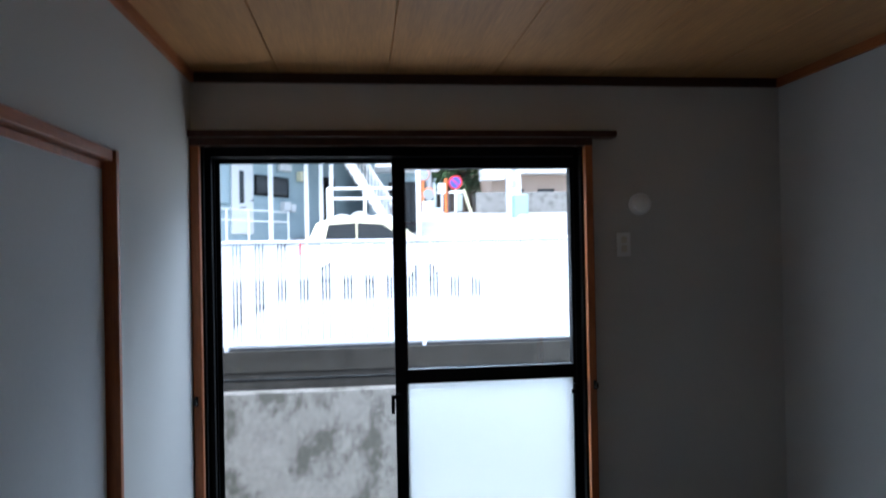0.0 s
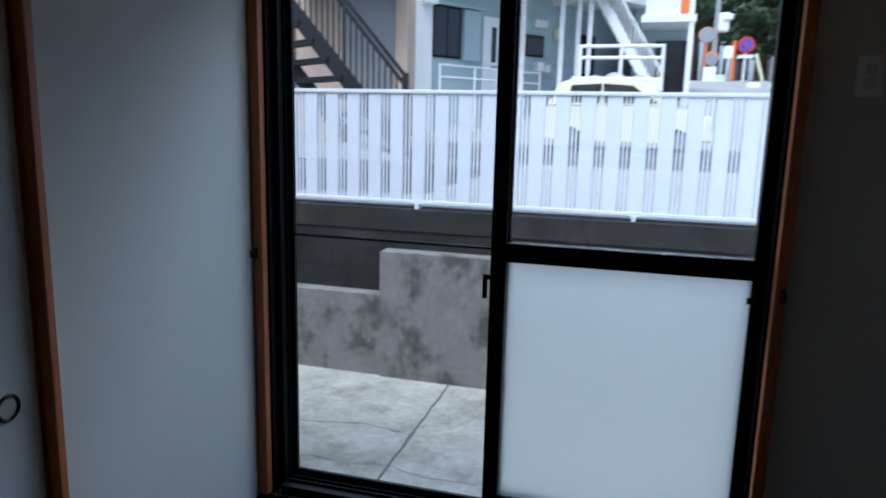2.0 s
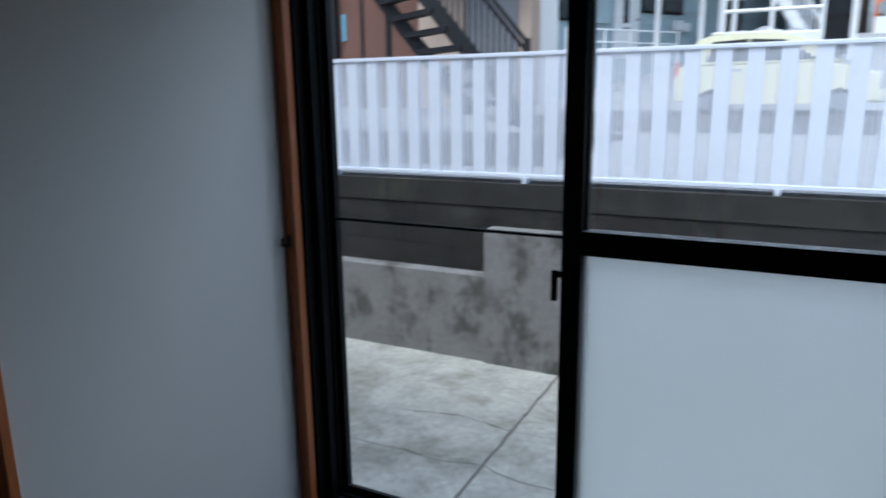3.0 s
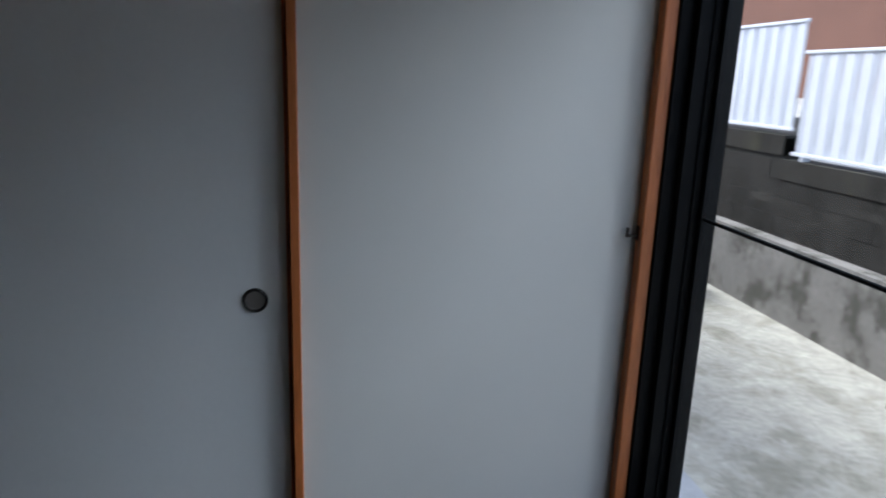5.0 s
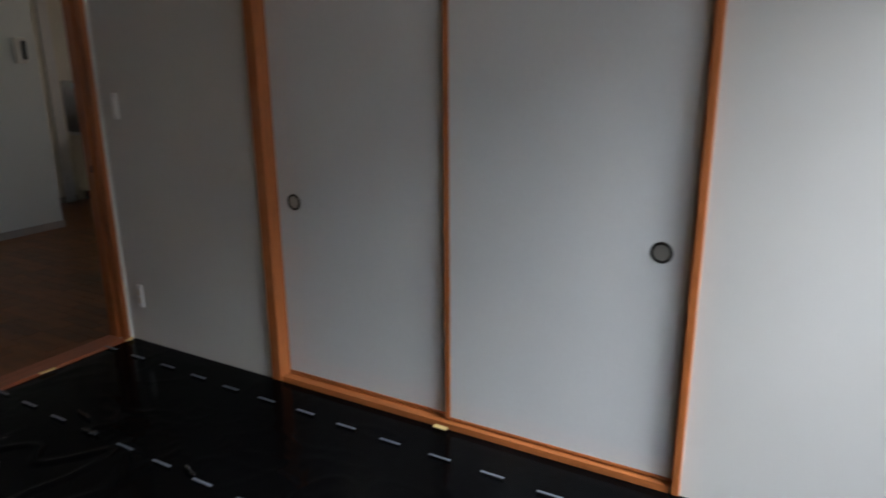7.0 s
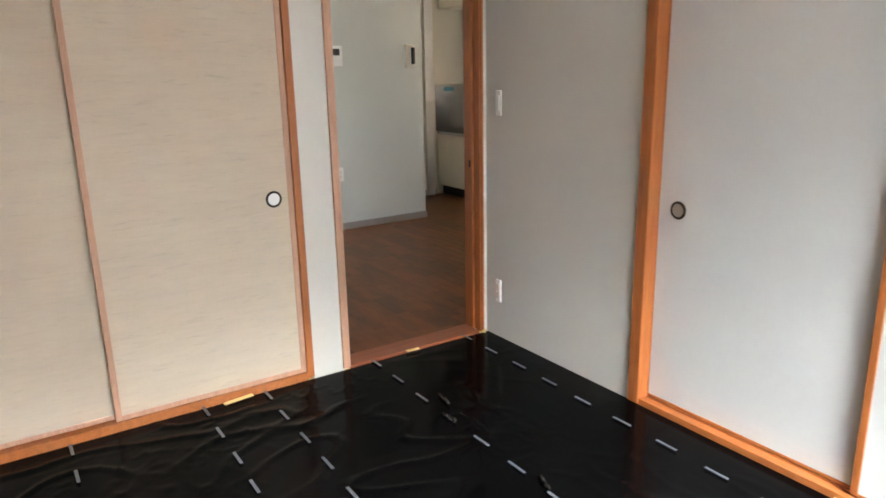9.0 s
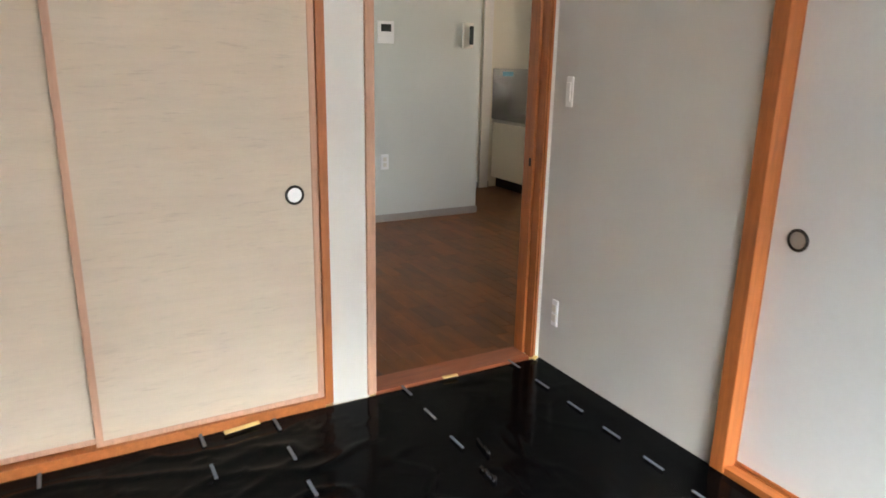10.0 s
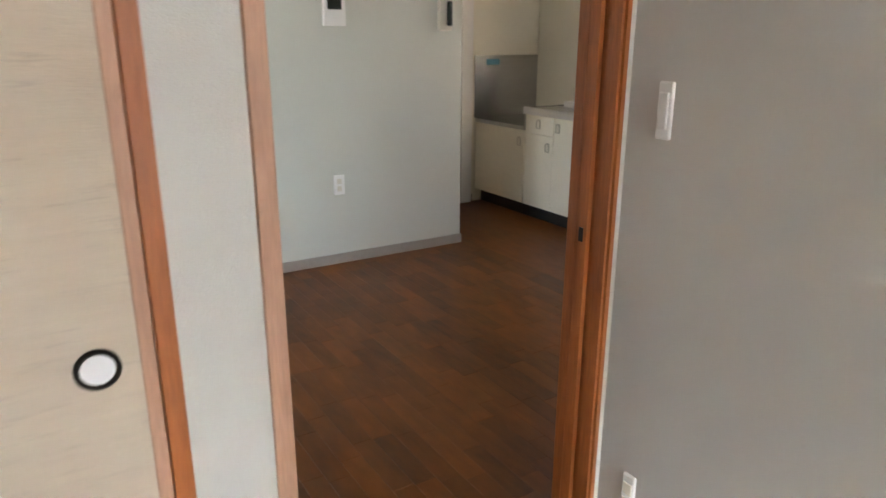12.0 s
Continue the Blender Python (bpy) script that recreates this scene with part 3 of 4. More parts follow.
def kitchen_unit(name, y0, y1, top, label, splits, drawer):
    """A base cabinet along the west wall, front towards +x."""
    xf, xb = -2.12, KX + 0.005
    u = thing(name, label, "kitchen cabinet")
    part("toe_kick", boxes((xb, xf - 0.05, y0, y1, 0.0, 0.105)), KICK, u)
    part("body", boxes((xb, xf - 0.002, y0, y1, 0.105, top - 0.03)), CABINET, u)
    ys = [y0, *splits, y1]
    for i in range(len(ys) - 1):
        a, b = ys[i] + 0.003, ys[i + 1] - 0.003
        ztop = top - 0.035
        if drawer == i:
            d = part("drawer", rounded(xf - 0.002, xf + 0.016, a, b, ztop - 0.145, ztop, 0.002), CABINET, u)
            part("handle", handle((a + b) / 2, ztop - 0.07, xf + 0.016), HANDLE_PAINT, d, "small arched cream handle")
            ztop -= 0.15
        door = part("door", rounded(xf - 0.002, xf + 0.016, a, b, 0.11, ztop, 0.002), CABINET, u)
        side = b - 0.05 if i % 2 == 0 else a + 0.05
        part("handle", handle(side, ztop - 0.08, xf + 0.016), HANDLE_PAINT, door, "small arched cream handle")
    return u


def handle(y, z, x):
    """An arched loop handle hanging on a cabinet front."""
    bm = bmesh.new()
    pts = []
    for i in range(13):
        a = math.pi * i / 12
        pts.append(Vector((x + 0.012, y + 0.019 * math.cos(a), z + 0.012 + 0.019 * math.sin(a))))
    pts = [Vector((x + 0.012, y + 0.019, z - 0.03))] + pts + [Vector((x + 0.012, y - 0.019, z - 0.03)), Vector((x + 0.012, y + 0.019, z - 0.03))]
    for a, b in zip(pts, pts[1:]):
        beam(bm, a, b, 0.007, 0.007)
    box(bm, x, x + 0.012, y - 0.006, y + 0.006, z + 0.025, z + 0.033)
    return bm


kitchen_unit("stove_base_cabinet", KY + 0.004, -6.79, 0.70, "low cream laminate stove base cabinet with steel top", (), -1)
kitchen_unit("sink_cabinet", -6.785, -5.45, 0.84, "cream laminate sink cabinet with drawers and doors", (-6.46, -6.12, -5.79), 0)
solid("stove_tray", boxes((KX + 0.004, -2.10, KY + 0.004, -6.792, 0.672, 0.684), (KX + 0.004, -2.10, KY + 0.004, KY + 0.03, 0.684, 0.705), (KX + 0.004, -2.10, -6.82, -6.792, 0.684, 0.70), (-2.13, -2.10, KY + 0.03, -6.82, 0.684, 0.70)),
      STEEL, "recessed stainless steel stove tray", "stove top")
counter = thing("sink_counter", "stainless steel worktop with a sunken sink", "worktop")
part("slab", boxes((KX + 0.004, -2.10, -6.787, -6.20, 0.815, 0.84), (KX + 0.004, -2.62, -6.20, -5.62, 0.815, 0.84), (-2.18, -2.10, -6.20, -5.62, 0.815, 0.84), (KX + 0.004, -2.10, -5.62, -5.45, 0.815, 0.84)), STEEL, counter)
part("basin", boxes((-2.62, -2.18, -6.20, -5.62, 0.66, 0.67), (-2.63, -2.62, -6.20, -5.62, 0.66, 0.814), (-2.18, -2.17, -6.20, -5.62, 0.66, 0.814), (-2.63, -2.17, -6.21, -6.20, 0.66, 0.814), (-2.63, -2.17, -5.62, -5.61, 0.66, 0.814)), STEEL, counter)
part("rolled_edge", rounded(-2.10, -2.076, -6.787, -5.45, 0.796, 0.850, 0.008, 4), LIP_HIGHLIGHT_STEEL, counter, "rolled steel front edge with its highlight put into a paler steel", smooth=True)
solid("splashback", rounded(-2.735, -2.085, KY + 0.002, KY + 0.008, 0.705, 1.20, 0.002), STEEL, "tall stainless steel splashback panel behind the stove", "splashback")
solid("splashback", rounded(KX + 0.002, KX + 0.012, -6.80, -5.45, 0.842, 1.03, 0.003), STEEL, "low stainless steel splashback along the sink", "splashback")
solid("backguard_trim", rounded(KX + 0.002, KX + 0.020, -6.80, -5.45, 1.030, 1.042, 0.002), KICK, "dark rubber edging along the sink splashback", "edging")
counter_end = part("end_panel", rounded(KX + 0.004, -2.10, -6.800, -6.789, 0.70, 0.845, 0.002), STEEL, counter, "steel end panel beside the stove tray")
part("end_edging", rounded(KX + 0.021, KX + 0.030, -6.812, -6.801, 0.70, 1.042, 0.002), KICK, counter, "dark edging strip")
casing = structure("trim_kitchen", rounded(-2.05, -1.945, KY + 0.011, KY + 0.034, 0.0, 2.40, 0.004), WHITE_PAINT, "white painted casing strip on the kitchen wall", "casing")
sticker = solid("sticker", boxes((-2.33, -2.20, KY + 0.0085, KY + 0.0095, 1.125, 1.170)), PALE_BLUE, "small pale blue sticker on the splashback", "sticker")
solid("sponge_tray", rounded(-2.60, -2.36, -6.66, -6.42, 0.841, 0.885, 0.006), WHITE_PLASTIC, "white plastic tray on the worktop", "tray")
solid("range_hood", boxes((KX + 0.004, -2.15, KY + 0.004, -6.80, 1.975, 2.40)), CABINET, "pale hood above the stove base", "range hood")

inter = thing("wall_controller", "white water heater controller with dark display", "wall control", at=(-0.45, -6.46, 1.48))
part("body", rounded(-0.068, 0.068, 0, 0.018, -0.082, 0.082, 0.004), WHITE_PLASTIC, inter)
part("display", boxes((-0.042, 0.042, 0.018, 0.0195, 0.005, 0.058)), GREY_SCREEN, inter)
phone = thing("intercom", "ivory wall intercom with dark handset strip", "intercom", at=(-1.175, -6.46, 1.475))
part("body", rounded(-0.045, 0.045, 0, 0.028, -0.10, 0.10, 0.005), IVORY_PLASTIC, phone)
part("handset", rounded(-0.038, -0.004, 0.028, 0.05, -0.07, 0.075, 0.008), GREY_SCREEN, phone)
wall_plate("power_outlet", "white double outlet plate on the partition", "outlet", pose(-0.44, -6.46, 0.49, 0, 0, 180), (0.022, -0.022))

# ---- outside ----
GZ, UZ = -0.95, 0.72                 # yard level, upper ground level


def ground_profile():
    """Yard and upper street as one sheet: rises behind the retaining wall and climbs away."""
    bm = bmesh.new()
    prof = [(-400, GZ), (3.90, GZ), (3.901, UZ - 0.06), (5.0, UZ), (10.2, 0.77), (11.0, 1.06), (13.0, 1.10), (14.5, 1.30), (18.0, 2.2), (24, 2.9), (38, 4.1), (60, 5.6), (120, 7), (420, 7)]
    lo = [[bm.verts.new((x, y, z)) for y, z in prof] for x in (-300, -60, -8, 20, 80, 300)]
    for a, b in zip(lo, lo[1:]):
        for j in range(len(prof) - 1):
            bm.faces.new((a[j], b[j], b[j + 1], a[j + 1]))
    return bm


structure("ground", ground_profile(), ASPHALT, "grey asphalt street and ground climbing away", "ground")
# dark asphalt sheet, shade by the stairs included in its colour
pad = bmesh.new()
for x0, x1 in ((-14.0, -0.9),):
    pad.faces.new([pad.verts.new(p) for p in ((x0, 5.0, UZ + 0.01), (x1, 5.0, UZ + 0.01), (x1, 10.2, 0.785), (x0, 10.2, 0.785))])
    bmesh.ops.solidify(pad, geom=pad.faces[:], thickness=0.02)
SHADED_ASPHALT = material("shaded_asphalt", (0.06, 0.06, 0.06), 0.95, vary=0.3, grain=40, stain=0.6)
structure("parking_pad", pad, SHADED_ASPHALT, "dark asphalt behind the fence with shade put into its colour", "paving")
# dark asphalt under the car, its shadow included in the colour
bay = bmesh.new()
bay.faces.new([bay.verts.new(p) for p in ((-3.0, 10.3, 0.813), (3.3, 10.3, 0.813), (3.3, 11.0, 1.067), (-3.0, 11.0, 1.067))])
bay.faces.new([bay.verts.new(p) for p in ((-3.0, 11.0, 1.067), (3.3, 11.0, 1.067), (3.3, 13.0, 1.107), (-3.0, 13.0, 1.107))])
structure("car_shade_bay", bay, SHADED_ASPHALT, "dark asphalt under the yellow car with the car's shade in its colour", "paving")
yard = structure("yard_paving", boxes((-7.3, 9, 0.16, 3.70, GZ, GZ + 0.02)), YARD, "stained pale concrete yard paving", "paving")


structure("yard_apron", rounded(-7.3, -1.25, 0.165, 1.27, GZ + 0.018, GZ + 0.032, 0.006), material("apron_concrete", (0.39, 0.41, 0.43), 0.9, vary=0.2, grain=20, stain=2.0, bump=0.4, bump_scale=80, spec=0.15), "smooth bluish grey concrete apron beside the building", "paving")


def paving_joint():
    """A thin uneven dirt line along a paving joint."""
    bm = bmesh.new()
    z, prev = GZ + 0.021, None
    for k in range(60):
        y = 0.3 + 3.38 * k / 59
        x = -0.18 + 0.012 * noise.noise(Vector((y * 5, 0, 0)))
        w = 0.010 + 0.022 * abs(noise.noise(Vector((y * 9, 3, 0))))
        row = [bm.verts.new((x - w, y, z)), bm.verts.new((x, y, z + 0.002)), bm.verts.new((x + w, y, z))]
        if prev:
            bm.faces.new((prev[0], prev[1], row[1], row[0]))
            bm.faces.new((prev[1], prev[2], row[2], row[1]))
        prev = row
    return bm


structure("joint_1", paving_joint(), CRACK, "dark dirty joint in the yard paving", "paving joint")


def side_crack(y, x0, x1, seed):
    """A faint ragged crack running across the paving from the joint."""
    bm = bmesh.new()
    z, prev = GZ + 0.0212, None
    for k in range(40):
        u = k / 39
        x = x0 + (x1 - x0) * u
        yy = y + 0.10 * noise.noise(Vector((x * 2.3, seed, 0))) + 0.02 * noise.noise(Vector((x * 14, seed, 4)))
        w = (0.004 + 0.022 * max(0.0, noise.noise(Vector((x * 5, seed, 9))))) * math.sin(math.pi * (0.06 + 0.88 * u))
        row = [bm.verts.new((x, yy - w, z)), bm.verts.new((x, yy, z + 0.0015)), bm.verts.new((x, yy + w, z))]
        if prev:
            bm.faces.new((prev[0], row[0], row[1], prev[1]))
            bm.faces.new((prev[1], row[1], row[2], prev[2]))
        prev = row
    return bm


structure("crack_1", side_crack(2.55, -1.15, 0.05, 3.3), CRACK, "faint ragged crack across the yard paving", "crack")
structure("crack_2", side_crack(1.95, -1.35, 0.75, 8.1), CRACK, "faint ragged crack across the yard paving", "crack")
structure("retaining_wall_base", boxes((-7.3, -0.89, 3.69, 3.95, GZ, -0.125), (-0.89, 9, 3.66, 3.95, GZ, 0.31)), CONCRETE, "stained concrete footing of the retaining wall", "wall")
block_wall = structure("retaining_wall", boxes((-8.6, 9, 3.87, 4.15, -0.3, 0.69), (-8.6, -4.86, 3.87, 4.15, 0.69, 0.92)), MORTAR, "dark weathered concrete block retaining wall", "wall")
structure("wall_coping", boxes((-4.86, 9, 3.856, 4.16, 0.49, 0.70), (-8.6, -4.86, 3.856, 4.16, 0.74, 0.95)), CAP_COURSE, "pale weathered coping on the block wall", "coping")
side_wall = structure("side_wall", boxes((-7.45, -7.3, -6, 3.83, GZ, 1.40)), WHITE_PAINT, "pale cement boundary wall across the yard end", "wall")
structure("drain_cover", cylinder((-3.2, 1.65, GZ + 0.02), (-3.2, 1.65, GZ + 0.028), 0.15, 24), CRACK, "round dark drain cover in the yard", "drain cover")


def fence(x0, x1, y, z0, z1, first, turn_at=None):
    """A white slotted metal fence: wide folded slats and pairs of thin bars between rails."""
    f = thing("fence", "white painted metal fence with vertical slots", "fence", group="slotted fences", at=turn_at or (0, 0, 0), turn=90 if turn_at else 0)
    part("top_rail", rounded(x0, x1, y - 0.022, y + 0.022, z1 - 0.035, z1, 0.006), FENCE_PAINT, f)
    part("bottom_rail", rounded(x0, x1, y - 0.018, y + 0.018, z0 + 0.01, z0 + 0.045, 0.004), FENCE_PAINT, f)
    a, b = z0 + 0.045, z1 - 0.035
    wide = bmesh.new()
    prof = [(-0.069, 0.012), (-0.066, -0.006), (-0.060, -0.010), (0.060, -0.010), (0.066, -0.006), (0.069, 0.012)]
    back = [(u, v + 0.003) for u, v in reversed(prof)]
    lo = [[wide.verts.new((u, v, z)) for u, v in prof + back] for z in (a, b)]
    n = len(lo[0])
    for i in range(n):
        wide.faces.new((lo[0][i], lo[0][(i + 1) % n], lo[1][(i + 1) % n], lo[1][i]))
    slat_mesh = finish(wide, "slat", FENCE_PAINT)
    bar_mesh = finish(boxes((-0.0085, 0.0085, -0.006, 0.006, a, b)), "thin_bar", FENCE_PAINT)
    x = first
    while x < x1 - 0.05:
        for dx in (-0.0172, 0.0172):
            ob = new("thin_bar", bar_mesh)
            ob.parent, ob.location = f, (x + dx, y, 0)
        if x + 0.11175 < x1 - 0.06:
            ob = new("slat", slat_mesh)
            ob.parent, ob.location = f, (x + 0.11175, y, 0)
        x += 0.2235
    x = first + 0.11175
    while x < x1:
        part("post", rounded(x - 0.022, x + 0.022, y + 0.012, y + 0.056, z0 - 0.10, z1 - 0.01, 0.004), FENCE_PAINT, f)
        part("foot", boxes((x - 0.02, x + 0.02, y - 0.03, y + 0.03, z0 - 0.04, z0 + 0.012)), FENCE_PAINT, f)
        x += 0.2235 * 9
    return f


fence(-4.84, 8.2, 3.95, 0.735, 1.82, -4.7505)
fence(-8.55, -4.88, 3.95, 0.985, 2.14, -8.43)
fence(-4.0, 3.85, 0.0, 1.44, 2.50, -3.9, turn_at=(-7.37, 0.0, 0.0))


def motorbike_cover():
    """A scooter under a draped cloth: rounded back, handlebar shoulders, folds running down."""
    bm = bmesh.new()
    nu, nv = 144, 44
    rows = []
    for j in range(nv + 1):
        v = j / nv
        row = []
        for i in range(nu):
            a = 2 * math.pi * i / nu
            c, s = math.cos(a), math.sin(a)
            along = 0.95 * (abs(c) ** 0.62) * (1 if c > 0 else -1)
            across = 0.36 * (abs(s) ** 0.7) * (1 if s > 0 else -1)
            top = 1.08 + 0.18 * math.exp(-((along - 0.35) / 0.4) ** 2) - 0.25 * max(0, -along - 0.2)
            if v < 0.35:
                k = v / 0.35
                z = top - 0.10 * k ** 2.2
                w = math.sin(k * math.pi / 2) * 0.82
            else:
                k = (v - 0.35) / 0.65
                z = (top - 0.10) * (1 - k)
                w = 0.82 + 0.18 * k + 0.05 * math.sin(5 * k)
            fold = 0.07 * k * math.sin(11 * a + 2.5 * math.sin(2 * a) + 4.0 * v) + 0.06 * (1 - abs(math.sin(8 * a + 6.0 * v + 1.3 * math.sin(3 * a)))) ** 2 + 0.16 * noise.noise(Vector((c * 4, s * 4, v * 5))) + 0.10 * abs(noise.noise(Vector((c * 9, s * 9, v * 6)))) if v > 0.3 else 0.0
            bulge = 0.16 * math.exp(-((z - 0.86) / 0.10) ** 2) * math.exp(-((a - 0.35) / 0.30) ** 2) if v > 0.2 else 0
            row.append(bm.verts.new((across * (w + fold), along * (w + fold + bulge), max(0.0, z + 0.02 * noise.noise(Vector((c * 2, s * 2, 5 + v * 3)))))))
        rows.append(row)
    for j in range(nv):
        for i in range(nu):
            bm.faces.new((rows[j][i], rows[j][(i + 1) % nu], rows[j + 1][(i + 1) % nu], rows[j + 1][i]))
    return bm


cover = solid("covered_motorbike", motorbike_cover(), SILVER_COVER, "motorbike under a draped silver cloth cover in the yard", "covered motorbike", smooth=True)
cover.matrix_world = pose(-5.34, 2.24, GZ + 0.02, 0, 0, 3) @ Matrix.Diagonal((1.1, 1.06, 1.1, 1))


# ---- houses behind the fence ----
def blue_house():
    """Blue-grey two-storey house, its long wall running away from the street."""
    h = thing("apartment_house", "blue-grey two-storey apartment house with white door", "house", at=(-3.77, 14.55, 0.0), turn=55)
    part("wall", boxes((0, 9, 0.0, 5.0, 0.6, 7.8)), BLUE_SIDING, h)
    for k in range(1, 17):
        part("siding_board", boxes((0.0, 9.0, -0.012, 0.0, 0.8 + 0.26 * k, 0.8 + 0.26 * k + 0.245)), BLUE_SIDING, h)
    part("corner_column", boxes((-0.62, -0.02, -0.12, 0.5, 0.6, 8.0)), WHITE_PAINT, h, "white painted corner column")
    part("meter_box", rounded(-0.36, 0.02, -0.30, -0.12, 4.35, 4.85, 0.02), WHITE_PAINT, h, "white meter box")
    w = part("window", boxes((0.05, 0.97, -0.05, 0.0, 3.15, 4.40)), BLACK_ALU, h, "dark framed sliding window")
    part("pane", boxes((0.09, 0.49, -0.056, -0.05, 3.20, 4.35)), DARK_WINDOW, w)
    part("pane", boxes((0.53, 0.93, -0.056, -0.05, 3.20, 4.35)), DARK_WINDOW, w)
    part("shutter_box", boxes((0.99, 1.52, -0.16, -0.012, 3.12, 4.36)), BLUE_SIDING, h, "blue-grey shutter box")
    part("window_hood", boxes((0.0, 1.56, -0.20, -0.012, 4.40, 4.46)), BLUE_SIDING, h)
    d = part("door", rounded(1.74, 2.56, -0.06, -0.01, 2.30, 4.30, 0.01), WHITE_PAINT, h, "white entrance door")
    part("light_slot", boxes((2.02, 2.20, -0.066, -0.06, 3.15, 4.05)), DARK_WINDOW, d)
    part("letter_slot", boxes((2.02, 2.26, -0.068, -0.06, 3.00, 3.06)), SHUTTER, d)
    part("knob", cylinder((2.48, -0.11, 3.25), (2.48, -0.06, 3.25), 0.03), STEEL, d)
    w2 = part("window", boxes((2.64, 4.05, -0.06, -0.01, 3.42, 4.0)), BLACK_ALU, h, "wide dark kitchen window")
    part("pane", boxes((2.70, 3.32, -0.066, -0.06, 3.48, 3.94)), DARK_WINDOW, w2)
    part("pane", boxes((3.38, 3.99, -0.066, -0.06, 3.48, 3.94)), DARK_WINDOW, w2)
    part("lamp", rounded(3.6, 4.1, -0.16, -0.012, 4.20, 4.42, 0.03), WHITE_PAINT, h, "white wall lamp")
    part("gas_meter", rounded(3.70, 3.98, -0.20, -0.012, 3.02, 3.28, 0.02), WHITE_PAINT, h, "white gas meter")
    part("gas_meter", rounded(4.02, 4.22, -0.20, -0.012, 3.0, 3.22, 0.02), WHITE_PAINT, h, "white gas meter")
    part("yellow_box", rounded(4.45, 4.72, -0.20, -0.012, 3.95, 4.25, 0.02), YELLOW_PAINT, h, "small yellow meter")
    part("door", boxes((5.6, 6.3, -0.06, -0.01, 2.4, 4.2)), BLACK_ALU, h, "dark side door")
    part("deck", boxes((1.6, 8.0, -1.55, -0.012, 4.98, 5.18)), WHITE_PAINT, h, "white upper walkway slab")
    part("fascia", boxes((0.0, 1.6, -0.9, -0.012, 5.0, 5.14)), WHITE_PAINT, h, "white eave")
    for u in (2.0, 3.2, 4.4, 5.6):
        part("joist", boxes((u, u + 0.1, -1.5, -0.012, 4.86, 4.98)), WHITE_PAINT, h)
    for k in range(9):
        part("baluster", boxes((1.65 + 0.7 * k, 1.69 + 0.7 * k, -1.53, -1.49, 5.18, 6.2)), WHITE_PAINT, h)
    part("rail", boxes((1.6, 8.0, -1.54, -1.48, 6.2, 6.26)), WHITE_PAINT, h)
    part("roof", boxes((-0.9, 9.4, -1.9, 5.4, 7.8, 8.05)), SHUTTER, h)
    return h


blue_house()


def terrace_rail():
    r = thing("terrace_rail", "thin white pipe rail along the house terrace", "railing")
    pts = [(-3.3, 13.9), (-2.65, 14.75), (-2.2, 15.4), (-1.3, 16.6)]
    for x, y in pts:
        part("post", cylinder((x, y, 1.2), (x, y, 2.92), 0.028), WHITE_PAINT, r)
    for a, b in zip(pts, pts[1:]):
        for z in (2.90, 2.62):
            part("rail", cylinder((*a, z), (*b, z), 0.018), WHITE_PAINT, r)


terrace_rail()
for px, py in ((-1.70, 16.0), (-0.80, 16.8), (-0.42, 17.4), (-0.12, 17.5)):
    solid("walkway_post", rounded(px - 0.06, px + 0.06, py - 0.06, py + 0.06, 1.5, 5.0, 0.01), WHITE_PAINT, "white painted steel walkway post", "post", "walkway posts")


def white_stairs():
    """Open white steel stairs rising to the left, with stringers, treads and railings."""
    s = thing("white_stairs", "white painted open steel outdoor stairs", "stairs")
    for y in (18.0, 19.0):
        part("stringer", bar((-0.75, y, 6.35), (1.80, y, 2.25), 0.06, 0.26), WHITE_PAINT, s)
        part("handrail", bar((-0.75, y, 7.25), (1.80, y, 3.15), 0.05, 0.05), WHITE_PAINT, s)
        for k in range(25):
            x = -0.66 + 0.10 * k
            z = 6.35 - (x + 0.75) * 1.608
            part("baluster", boxes((x - 0.012, x + 0.012, y - 0.012, y + 0.012, z, z + 0.9)), WHITE_PAINT, s)
    for k in range(18):
        x = -0.65 + 0.14 * k
        z = 6.30 - (x + 0.75) * 1.608
        part("tread", boxes((x - 0.13, x + 0.13, 18.04, 18.96, z, z + 0.035)), SHUTTER, s)
    return s


white_stairs()


def stair_tower():
    t = thing("walkway_block", "white upper walkway with panel over a dark garage", "house")
    part("panel", boxes((1.30, 2.56, 17.95, 18.05, 4.55, 7.2)), WHITE_PAINT, t, "white walkway panel")
    part("slab", boxes((1.2, 2.62, 17.9, 21.0, 4.36, 4.55)), WHITE_PAINT, t)
    part("post", boxes((2.44, 2.58, 17.92, 18.06, 1.9, 4.36)), WHITE_PAINT, t)
    part("wall", boxes((1.0, 2.62, 19.6, 24.0, 1.5, 7.5)), BLUE_SIDING, t)
    g = part("garage_door", boxes((1.66, 2.58, 19.52, 19.6, 2.2, 4.05)), DARK_WINDOW, t, "dark slatted garage door")
    for k in range(5):
        part("slat", boxes((1.68 + 0.18 * k, 1.70 + 0.18 * k, 19.50, 19.52, 2.2, 4.05)), BLACK_ALU, g)
    part("orange_sign", boxes((2.20, 2.42, 17.92, 17.95, 4.58, 4.98)), ORANGE_PAINT, t, "small orange notice")
    return t


stair_tower()


